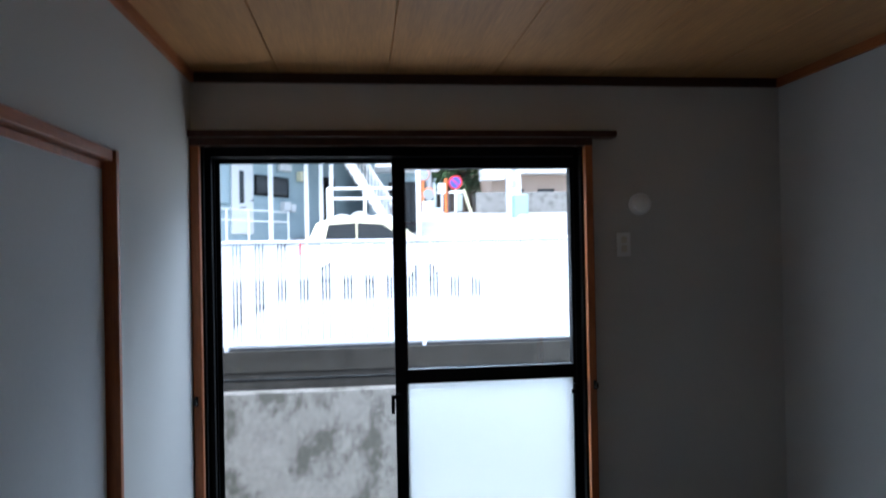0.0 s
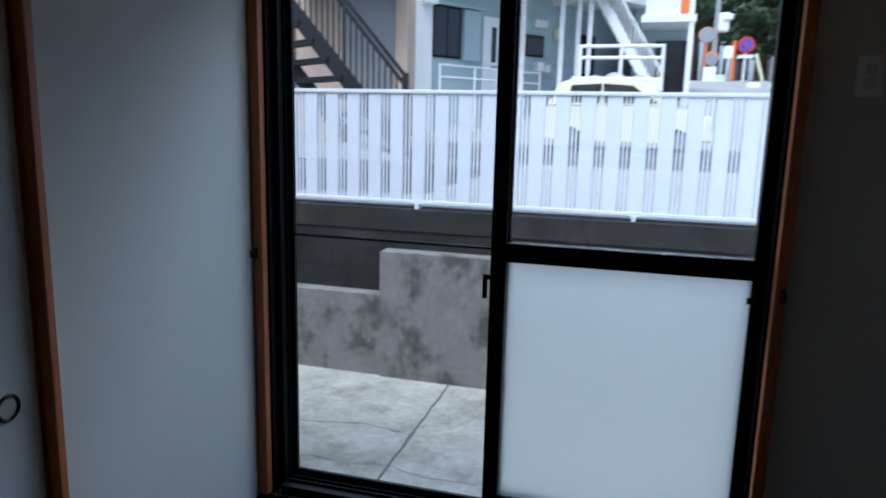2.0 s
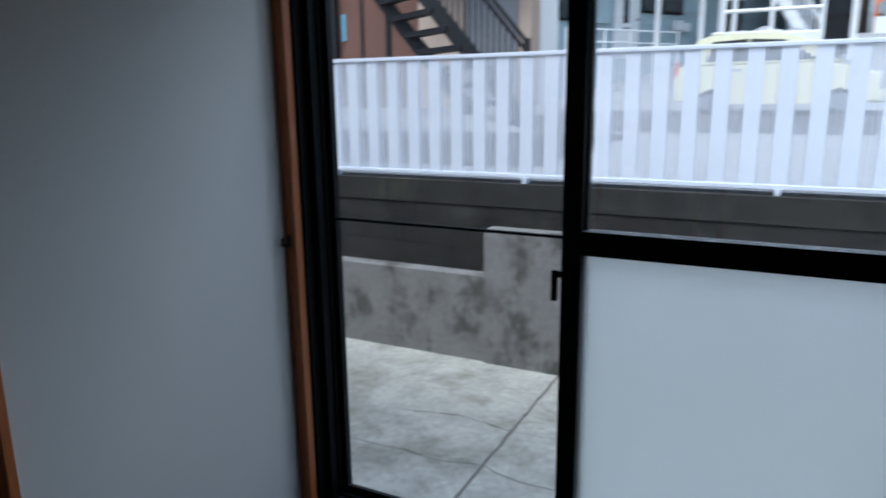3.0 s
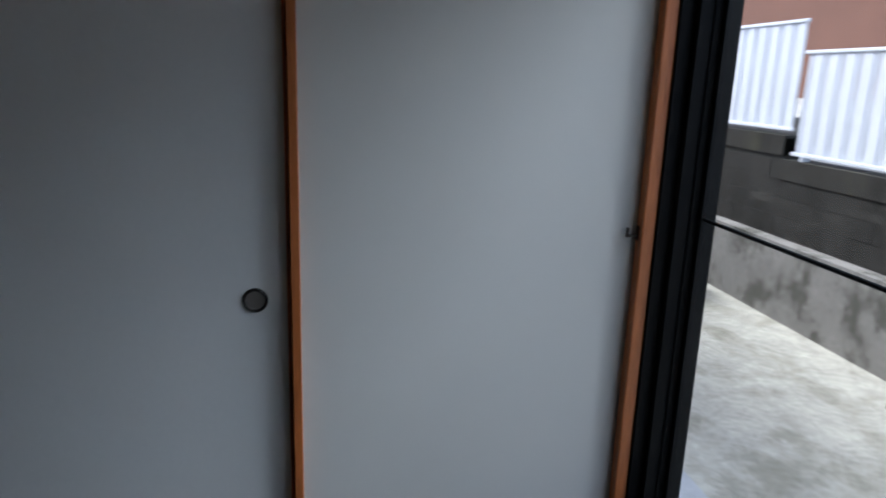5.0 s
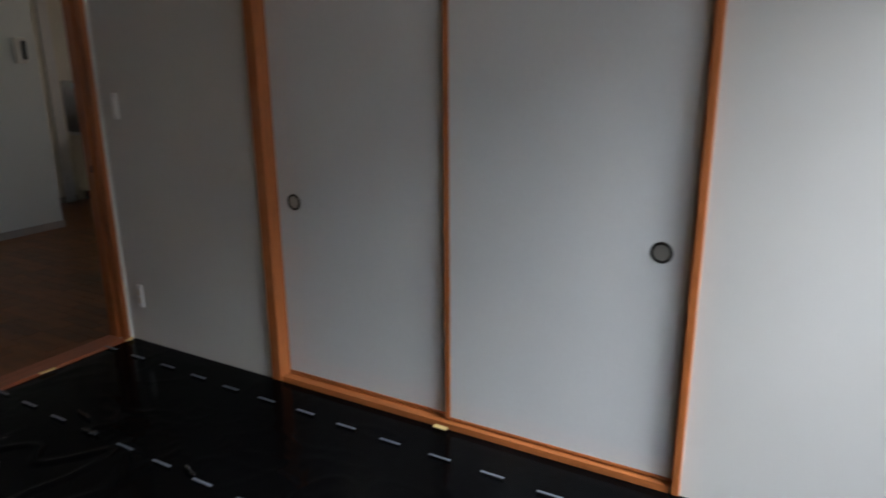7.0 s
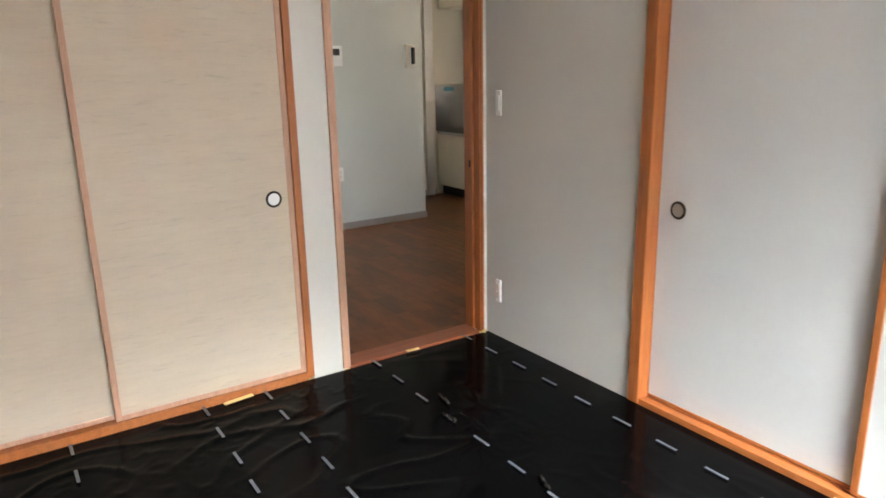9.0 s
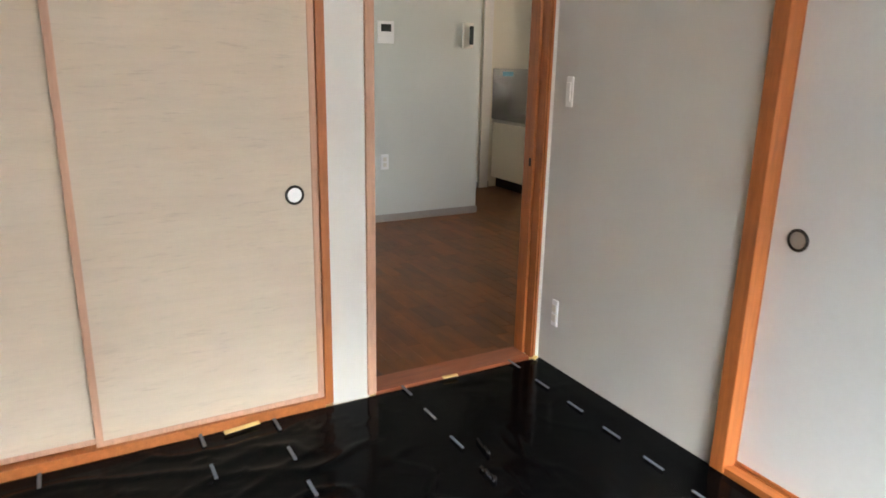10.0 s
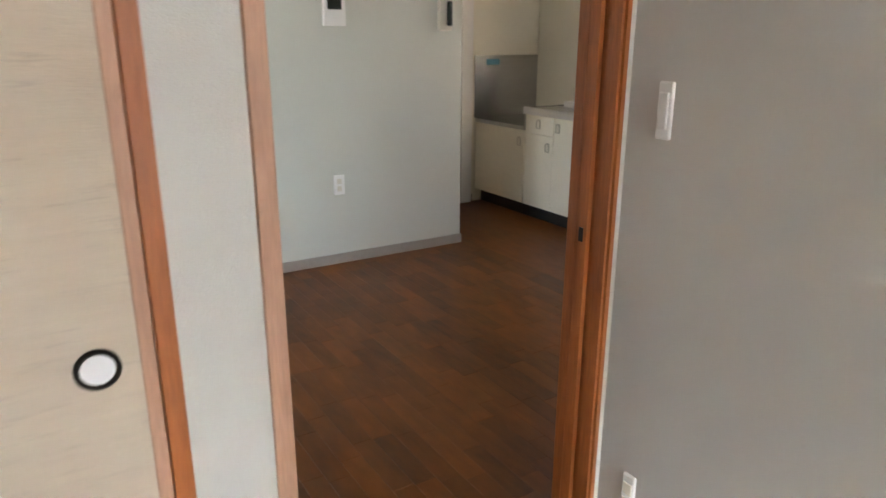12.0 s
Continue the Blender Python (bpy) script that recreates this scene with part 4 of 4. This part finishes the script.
def pipe_rail():
    r = thing("pipe_railing", "white pipe railing above the parked car", "railing")
    for x in (-0.08, 0.85, 1.77):
        part("post", cylinder((x, 14.5, 1.2), (x, 14.5, 3.38), 0.045), WHITE_PAINT, r)
    for z in (3.36, 3.10, 2.62):
        part("rail", cylinder((-0.10, 14.5, z), (1.79, 14.5, z), 0.04), WHITE_PAINT, r)
    part("kickboard", boxes((1.2, 1.80, 14.46, 14.54, 1.3, 2.62)), WHITE_PAINT, r)


pipe_rail()
for bx, bz in ((0.25, 2.55), (0.72, 2.62), (1.28, 2.55)):
    bm = bmesh.new()
    bmesh.ops.create_uvsphere(bm, u_segments=20, v_segments=12, radius=0.28)
    bmesh.ops.scale(bm, vec=(1.0, 0.8, 0.75), verts=bm.verts)
    for v in bm.verts:
        v.co.z = max(v.co.z, -0.12)
    g = part("gas_cylinder", cylinder((0, 0, -1.4), (0, 0, -0.1), 0.27, 20), SHUTTER, None)
    tagged(g, "grey propane gas cylinder beside the house wall", "gas cylinder", "gas cylinders")
    part("dome", bm, SHUTTER, g, smooth=True)
    g.matrix_world = pose(bx, 15.1, bz)


def car():
    """A pale yellow compact car seen side on, bonnet towards +x."""
    c = thing("car", "pale yellow compact car parked behind the fence", "car", at=(-0.55, 11.3, 1.07))

    def body_mesh(prof, y0, y1, inset):
        bm = bmesh.new()
        sides = []
        for y, k in ((y0, inset), (y0 + 0.12, 0.0), (y1 - 0.12, 0.0), (y1, inset)):
            cx, cz = sum(p[0] for p in prof) / len(prof), sum(p[1] for p in prof) / len(prof)
            sides.append([bm.verts.new((x + (cx - x) * k, y, z + (cz - z) * k)) for x, z in prof])
        n = len(prof)
        for a, b in zip(sides, sides[1:]):
            for i in range(n):
                bm.faces.new((a[i], a[(i + 1) % n], b[(i + 1) % n], b[i]))
        bm.faces.new(sides[0])
        bm.faces.new(sides[-1][::-1])
        return bm

    lower = [(0.02, 0.30), (0.0, 0.75), (0.08, 1.02), (2.35, 1.05), (3.05, 0.95), (3.28, 0.72), (3.30, 0.32), (3.02, 0.22), (2.94, 0.42), (2.72, 0.55), (2.50, 0.42), (2.44, 0.22), (0.92, 0.22), (0.86, 0.42), (0.64, 0.55), (0.42, 0.42), (0.34, 0.24)]
    upper = [(0.16, 1.03), (0.36, 1.55), (0.62, 1.66), (1.70, 1.66), (2.15, 1.52), (2.70, 1.04)]
    body = part("body", body_mesh(lower, 0.0, 1.48, 0.03), YELLOW_PAINT, c, smooth=False)
    part("cabin", body_mesh(upper, 0.08, 1.40, 0.06), YELLOW_PAINT, c)
    for name, prof in (("side_window", [(0.56, 1.10), (0.64, 1.50), (1.22, 1.54), (1.22, 1.10)]), ("side_window", [(1.26, 1.10), (1.26, 1.54), (1.80, 1.50), (2.32, 1.10)])):
        bm = bmesh.new()
        vs = [[bm.verts.new((x, y, z)) for x, z in prof] for y in (0.062, 0.09)]
        bm.faces.new(vs[0])
        bm.faces.new(vs[1][::-1])
        for i in range(4):
            bm.faces.new((vs[0][i], vs[0][(i + 1) % 4], vs[1][(i + 1) % 4], vs[1][i]))
        part(name, bm, DARK_WINDOW, c, "dark side window")
    bm = bmesh.new()
    vs = [bm.verts.new(p) for p in ((2.23, 0.2, 1.47), (2.72, 0.14, 1.06), (2.72, 1.34, 1.06), (2.23, 1.28, 1.47))]
    bm.faces.new(vs)
    bmesh.ops.solidify(bm, geom=bm.faces[:], thickness=0.02)
    part("windscreen", bm, DARK_WINDOW, c, "dark windscreen")
    part("roof_rail", rounded(0.6, 1.75, 0.12, 0.16, 1.66, 1.70, 0.008), WHITE_PAINT, c)
    part("headlight", rounded(3.12, 3.29, 0.05, 0.35, 0.66, 0.84, 0.03), WHITE_PAINT, c, "clear headlight")
    part("tail_light", rounded(-0.01, 0.06, 0.04, 0.18, 0.75, 1.1, 0.02), SIGN_RED, c, "red tail light")
    part("bumper", rounded(3.16, 3.34, 0.04, 1.44, 0.24, 0.50, 0.05), YELLOW_PAINT, c)
    part("mirror", rounded(2.34, 2.48, -0.16, 0.04, 1.06, 1.20, 0.03), YELLOW_PAINT, c)
    part("door_handle", rounded(1.0, 1.16, -0.02, 0.01, 0.90, 0.94, 0.008), SHUTTER, c)
    part("door_handle", rounded(1.9, 2.06, -0.02, 0.01, 0.90, 0.94, 0.008), SHUTTER, c)
    for x in (0.64, 2.72):
        for y0, y1 in ((0.01, 0.19), (1.29, 1.47)):
            w = part("wheel", cylinder((x, y0, 0.27), (x, y1, 0.27), 0.27, 28), TYRE, c, "black tyre")
            part("rim", cylinder((x, y0 - 0.008, 0.27), (x, y0 + 0.02, 0.27), 0.17, 20), STEEL, w, "silver wheel rim")
    c.matrix_world = c.matrix_world @ Matrix.Diagonal((0.97, 1, 0.82, 1))
    return c


car()


def brown_house():
    h = thing("shop_house", "brown and beige house with a roller shutter", "house")
    part("wall", boxes((-30, -4.28, 13.6, 20, 0.5, 7.5)), BROWN_SIDING, h)
    part("pillar", boxes((-4.28, -3.98, 13.45, 14.2, 0.5, 7.5)), BEIGE_SIDING, h, "beige wall edge")
    sh = part("roller_shutter", boxes((-5.62, -4.32, 13.54, 13.6, 0.8, 4.62)), SHUTTER, h, "grey roller shutter")
    for k in range(46):
        part("slat", boxes((-5.60, -4.34, 13.525, 13.54, 0.85 + 0.08 * k, 0.85 + 0.08 * k + 0.062)), SHUTTER, sh)
    part("eave", boxes((-6.6, -4.0, 12.6, 13.6, 4.64, 4.86)), BLACK_STEEL, h, "dark eave")
    part("pale_panel", boxes((-10.6, -9.45, 13.5, 13.6, 0.6, 6.0)), WHITE_PAINT, h, "pale blue-white panel")
    part("dark_post", boxes((-9.45, -9.25, 13.4, 13.6, 0.6, 6.0)), BLACK_STEEL, h)
    part("notice", boxes((-9.15, -8.85, 13.56, 13.6, 2.85, 3.5)), PALE_BLUE, h, "pale blue notice")
    part("downpipe", cylinder((-8.5, 13.52, 0.6), (-8.5, 13.52, 6.5), 0.05), BLACK_STEEL, h)
    part("pale_wall", boxes((-6.88, -5.66, 13.52, 13.6, 0.6, 5.5)), BEIGE_SIDING, h, "pale beige wall panel")
    part("reddish_wall", boxes((-9.0, -6.9, 13.52, 13.6, 0.6, 5.5)), BROWN_SIDING, h)
    part("roof", boxes((-30.5, -3.9, 12.8, 20.5, 7.5, 7.75)), BLACK_STEEL, h)


brown_house()


def black_stairs():
    """Black steel outdoor stairs coming down to the right, with open treads and a barred railing."""
    s = thing("black_stairs", "black painted open steel outdoor stairs", "stairs")
    m = -1.15
    def zl(x, x0, z0):
        return z0 + (x - x0) * m
    near, far, grip = (-4.24, 2.35), (-5.68, 2.35), (-3.12, 2.35)
    part("stringer", bar((-7.6, 10.5, zl(-7.6, *near)), (-3.0, 10.5, zl(-3.0, *near)), 0.08, 0.30), BLACK_STEEL, s)
    part("stringer", bar((-8.4, 11.5, zl(-8.4, *far)), (-4.0, 11.5, zl(-4.0, *far)), 0.08, 0.30), BLACK_STEEL, s)
    for k in range(15):
        z = 0.95 + 0.35 * k
        xn, xf = near[0] + (z - near[1]) / m, far[0] + (z - far[1]) / m
        part("tread", bar((xn, 10.52, z), (xf, 11.48, z), 0.26, 0.10), BLACK_STEEL, s)
    for dz in (0.0, 0.17):
        part("handrail", bar((-7.0, 10.5, zl(-7.0, *grip) + dz), (-3.0, 10.5, zl(-3.0, *grip) + dz), 0.05, 0.07), BLACK_STEEL, s)
    for k in range(34):
        x = -6.9 + 0.12 * k
        lo, hi = zl(x, *near) + 0.15, zl(x, *grip)
        part("baluster", boxes((x - 0.012, x + 0.012, 10.488, 10.512, lo, hi)), BLACK_STEEL, s)
    part("post", boxes((-3.05, -2.95, 10.45, 10.55, 0.75, 2.45)), BLACK_STEEL, s)
    part("back_post", boxes((-6.6, -6.5, 11.5, 11.6, 0.75, 3.6)), BLACK_STEEL, s)


black_stairs()


# ---- street far away ----
def post_sign():
    p = thing("road_sign", "round blue and red road sign on a white pole", "road sign", at=(6.4, 38, 4.0))
    part("pole", cylinder((0, 0, 0), (0, 0, 2.3), 0.06), WHITE_PAINT, p)
    part("rim", cylinder((0, -0.08, 1.95), (0, -0.05, 1.95), 0.42, 28), SIGN_RED, p)
    part("disc", cylinder((0, -0.10, 1.95), (0, -0.08, 1.95), 0.32, 28), SIGN_BLUE, p)
    part("bar", bar((-0.22, -0.11, 2.17), (0.22, -0.11, 1.73), 0.02, 0.08), SIGN_RED, p)
    part("plate", boxes((-0.38, 0.38, -0.08, -0.05, 1.28, 1.44)), WHITE_PAINT, p)


post_sign()


def traffic_mirror():
    p = thing("traffic_mirror", "round road mirror on an orange pole", "road mirror", at=(4.35, 37, 3.9))
    part("pole", cylinder((0, 0, 0), (0, 0, 2.2), 0.07), ORANGE_PAINT, p)
    part("hood", cylinder((0, -0.06, 2.45), (0, 0.04, 2.45), 0.415, 28), ORANGE_PAINT, p)
    part("mirror", cylinder((0, -0.10, 2.45), (0, -0.06, 2.45), 0.38, 28), STEEL, p)
    part("lower_hood", cylinder((0.32, -0.06, 1.30), (0.32, 0.04, 1.30), 0.36, 28), ORANGE_PAINT, p)
    part("lower_mirror", cylinder((0.32, -0.10, 1.25), (0.32, -0.06, 1.25), 0.33, 28), STEEL, p)
    part("plate", boxes((-0.05, 0.60, -0.12, -0.09, -0.05, 0.85)), WHITE_PAINT, p)
    part("plate", boxes((0.62, 1.02, -0.12, -0.09, -0.25, 0.45)), PALE_NOTICE, p, "pale bluish notice")


traffic_mirror()
plate_post = thing("street_plate", "small white square sign on a thin white pole", "road sign", at=(5.45, 37, 3.9))
part("pole", cylinder((0, 0, 0), (0, 0, 1.9), 0.035), WHITE_PAINT, plate_post)
part("plate", rounded(-0.23, 0.23, -0.06, -0.04, 1.28, 1.90, 0.01), WHITE_PAINT, plate_post)
for px, py, top, w in ((4.95, 39, 11.5, 0.16), (7.0, 46, 12.5, 0.17)):
    solid("utility_pole", cylinder((px, py, 3.5), (px, py, top), w, 14, w * 0.75), SHUTTER, "grey concrete utility pole by the street", "utility pole", "utility poles")
solid("marker_post", cylinder((5.95, 39, 4.0), (5.95, 39, 6.3), 0.10), ORANGE_PAINT, "orange roadside marker post", "marker post")
solid("guy_guard", cylinder((7.7, 40, 4.1), (7.2, 40, 5.7), 0.09), YELLOW_PAINT, "slanted yellow guy wire guard", "guy guard")


def traffic_light():
    t = thing("traffic_light", "horizontal traffic light with green lamp lit", "traffic light", at=(6.9, 39, 8.75))
    part("body", rounded(-0.75, 0.75, -0.12, 0.12, -0.22, 0.22, 0.06), WHITE_PAINT, t)
    lit = material("green_lamp", (0.05, 0.6, 0.3), 0.3, bump=0)
    lit.node_tree.nodes["Principled BSDF"].inputs["Emission Color"].default_value = (0.1, 1.0, 0.5, 1)
    lit.node_tree.nodes["Principled BSDF"].inputs["Emission Strength"].default_value = 3.0
    for k, m in ((-0.45, lit), (0.0, TYRE), (0.45, TYRE)):
        part("lamp", cylinder((k, -0.15, 0), (k, -0.12, 0), 0.16, 20), m, t)
    part("arm", bar((-2.0, 0.05, 0.05), (-0.7, 0.05, 0.05), 0.08, 0.08), SHUTTER, t)


traffic_light()


def signal_pair():
    t = thing("signal_head", "white signal box on the street pole", "traffic light", at=(5.2, 38.7, 7.2))
    part("body", rounded(-0.2, 0.35, -0.2, 0.2, -0.5, 0.5, 0.1), WHITE_PAINT, t)
    part("visor", rounded(0.0, 0.5, -0.3, 0.1, 0.1, 0.4, 0.05), WHITE_PAINT, t)


signal_pair()


def far_house():
    h = thing("hillside_house", "pale two-storey house with dark windows on the slope", "house")
    part("wall", boxes((9.0, 16, 40, 48, 3.6, 9.2)), BEIGE_SIDING, h)
    part("upper_wall", boxes((9.6, 16, 38.8, 40, 6.6, 9.2)), WHITE_PAINT, h)
    bm = bmesh.new()
    vs = [bm.verts.new(p) for p in ((8.3, 38, 9.1), (16.5, 38, 9.1), (16.5, 44, 11.3), (8.3, 44, 11.3), (16.5, 50, 9.1), (8.3, 50, 9.1))]
    bm.faces.new((vs[0], vs[1], vs[2], vs[3]))
    bm.faces.new((vs[3], vs[2], vs[4], vs[5]))
    bmesh.ops.solidify(bm, geom=bm.faces[:], thickness=0.25)
    part("roof", bm, SHUTTER, h, "grey sloping roof")
    for x, z in ((10.3, 7.3), (12.2, 7.3), (10.0, 4.6), (12.0, 4.6)):
        y = 38.8 if z > 6 else 40.0
        w = part("window", boxes((x, x + 1.1, y - 0.06, y, z, z + 1.1)), BLACK_ALU, h)
        part("pane", boxes((x + 0.06, x + 1.04, y - 0.07, y - 0.06, z + 0.06, z + 1.04)), DARK_WINDOW, w)
    part("balcony", boxes((8.2, 9.6, 38.6, 39.8, 6.2, 7.3)), WHITE_PAINT, h)
    part("garden_wall", boxes((7.6, 18, 37.5, 37.9, 3.6, 5.3)), CONCRETE, h)


far_house()
pil = thing("sign_pillar", "tall white advertising pillar by the street", "sign pillar", at=(8.2, 30, 3.0))
part("board", rounded(-0.35, 0.35, -0.15, 0.15, 0.0, 6.0, 0.03), WHITE_PAINT, pil)
for k in range(5):
    part("letter_bar", boxes((-0.12, 0.12, -0.16, -0.15, 1.8 + 0.75 * k, 2.2 + 0.75 * k)), SHUTTER, pil)
solid("green_bin", rounded(7.9, 8.6, 28.6, 29.2, 2.9, 4.4, 0.08), material("green_plastic", (0.28, 0.42, 0.38), 0.5), "green plastic roadside bin", "bin")
for k in range(4):
    solid("kerb_barrier", rounded(5.2 + 0.85 * k, 5.7 + 0.85 * k, 27.0, 27.3, 2.9, 3.35, 0.1), WHITE_PAINT, "white rounded concrete kerb barrier", "barrier", "kerb barriers")


def tree(name, x, y, z, height, spread, seed, label):
    """A tapered trunk with limbs and a crown of many small leaf clumps."""
    rng = random.Random(seed)
    t = thing(name, label, "tree", at=(x, y, z), group="street trees")
    trunk = bmesh.new()
    bmesh.ops.create_cone(trunk, cap_ends=True, segments=10, radius1=0.035 * height, radius2=0.012 * height, depth=height * 0.8, matrix=Matrix.Translation((0, 0, height * 0.4)))
    tips = []
    for k in range(11):
        a, h0 = rng.uniform(0, 6.28), rng.uniform(0.25, 0.75) * height
        r = spread * rng.uniform(0.4, 0.9)
        tip = Vector((r * math.cos(a), r * math.sin(a), h0 + rng.uniform(0.1, 0.3) * height))
        beam(trunk, (0, 0, h0), tip, 0.10, 0.10)
        tips.append(tip)
    tips.append(Vector((0, 0, height * 0.95)))
    part("trunk", trunk, BARK, t)
    verts, faces = [], []
    for tip in tips:
        for c in range(16):
            centre = tip + Vector((rng.gauss(0, 0.45), rng.gauss(0, 0.45), rng.gauss(0, 0.3))) * spread * 0.45
            for l in range(14):
                p = centre + Vector((rng.gauss(0, 1), rng.gauss(0, 1), rng.gauss(0, 0.7))) * spread * 0.10
                u = Vector((rng.uniform(-1, 1), rng.uniform(-1, 1), rng.uniform(-1, 1))).normalized()
                v = u.orthogonal().normalized()
                s = rng.uniform(0.10, 0.22)
                n = len(verts)
                verts += [p - u * s, p + v * s * 0.5, p + u * s, p - v * s * 0.5]
                faces.append((n, n + 1, n + 2, n + 3))
    me = bpy.data.meshes.new("crown")
    me.from_pydata(verts, [], faces)
    me.materials.append(LEAF)
    crown = new("crown", me)
    crown.parent = t


for k, (tx, ty, tz, th, ts) in enumerate(((4.6, 50, 4.5, 11, 3.4), (7.6, 52, 4.8, 9, 3.6), (10.6, 54, 5, 12, 4.0), (3.0, 58, 5, 14, 4.2), (6.3, 60, 5.2, 14, 4.4), (9.5, 64, 5.6, 15, 4.8), (13.5, 60, 5.4, 14, 4.5), (7.9, 44.5, 4.2, 4.2, 2.0), (5.6, 45.5, 4.2, 8.5, 2.8), (8.6, 47, 4.3, 9, 3.0), (3.6, 44, 4.2, 8, 2.6), (6.6, 49, 4.4, 6, 2.6), (11.8, 50, 4.6, 11, 3.6))):
    tree("tree", tx, ty, tz, th, ts, 40 + k, "leafy dark green tree behind the street")

# ---- closing walls of the building ----
structure("building_above", boxes((-0.97, W + T + 0.1, -3.9, 0.16, H + 0.121, H + 3.2), (-2.9, W + T + 0.1, -7.6, -3.9, H + 0.121, H + 3.2)), BEIGE_SIDING, "upper storey of the building", "wall")
structure("building_side", boxes((W + T, W + T + 0.1, -3.9, 0.16, GZ, H + 0.12), (-1.05, -0.97, -3.78, 0.16, GZ, H + 0.12), (-0.97, -T, 0.06, 0.16, GZ, H + 0.12), (-0.97, -T, -3.78, 0.06, H, H + 0.12)), BEIGE_SIDING, "outer wall of the building", "wall")

# unseen block, added only to keep the sun off the west yard
structure("yard_shade_block", boxes((-7.3, -1.055, -3.6, 0.10, GZ, H + 3.2)), BEIGE_SIDING, "unseen block added beside the building to shade the west yard", "wall")

# ---- pieces of walls and floors ----
rng = random.Random(7)
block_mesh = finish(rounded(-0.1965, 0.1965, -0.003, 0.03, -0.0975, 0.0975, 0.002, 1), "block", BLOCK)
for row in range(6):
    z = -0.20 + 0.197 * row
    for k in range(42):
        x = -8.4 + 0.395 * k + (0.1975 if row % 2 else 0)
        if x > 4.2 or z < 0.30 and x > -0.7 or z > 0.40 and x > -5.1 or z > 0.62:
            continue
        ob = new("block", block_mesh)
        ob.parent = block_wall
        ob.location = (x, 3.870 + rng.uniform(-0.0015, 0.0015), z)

kitchen_floor = structure("kitchen_floor", boxes((KX - T, 3.0, KY - T, -D - 0.06, -0.1, -0.012)), FLOOR_DARK, "dark brown wooden strip flooring", "floor")
plank_meshes = [finish(rounded(-0.0372, 0.0372, -l / 2 + 0.0008, l / 2 - 0.0008, -0.012, 0.0, 0.0005, 1), "plank", FLOOR_WOOD) for l in (0.30,)]
far_planks = bmesh.new()
x = KX + 0.04
while x < 2.9:
    y = -D - 0.10 - 0.15 - (0.30 * rng.random())
    first = True
    while y > KY - 0.1:
        if first and y + 0.15 < -D - 0.065:
            box(far_planks, x - 0.0372, x + 0.0372, y + 0.1508, -D - 0.122, -0.012, 0.0)
        first = False
        if -1.35 < x < 0.85 and y > -6.4:
            ob = new("plank", plank_meshes[0])
            ob.parent = kitchen_floor
            ob.location = (x, y, 0)
        else:
            box(far_planks, x - 0.0372, x + 0.0372, y - 0.1492, y + 0.1492, -0.012, 0.0)
        y -= 0.30
    x += 0.0752
rest = part("flooring", far_planks, FLOOR_WOOD, kitchen_floor)
rest["kind"] = "stuff"
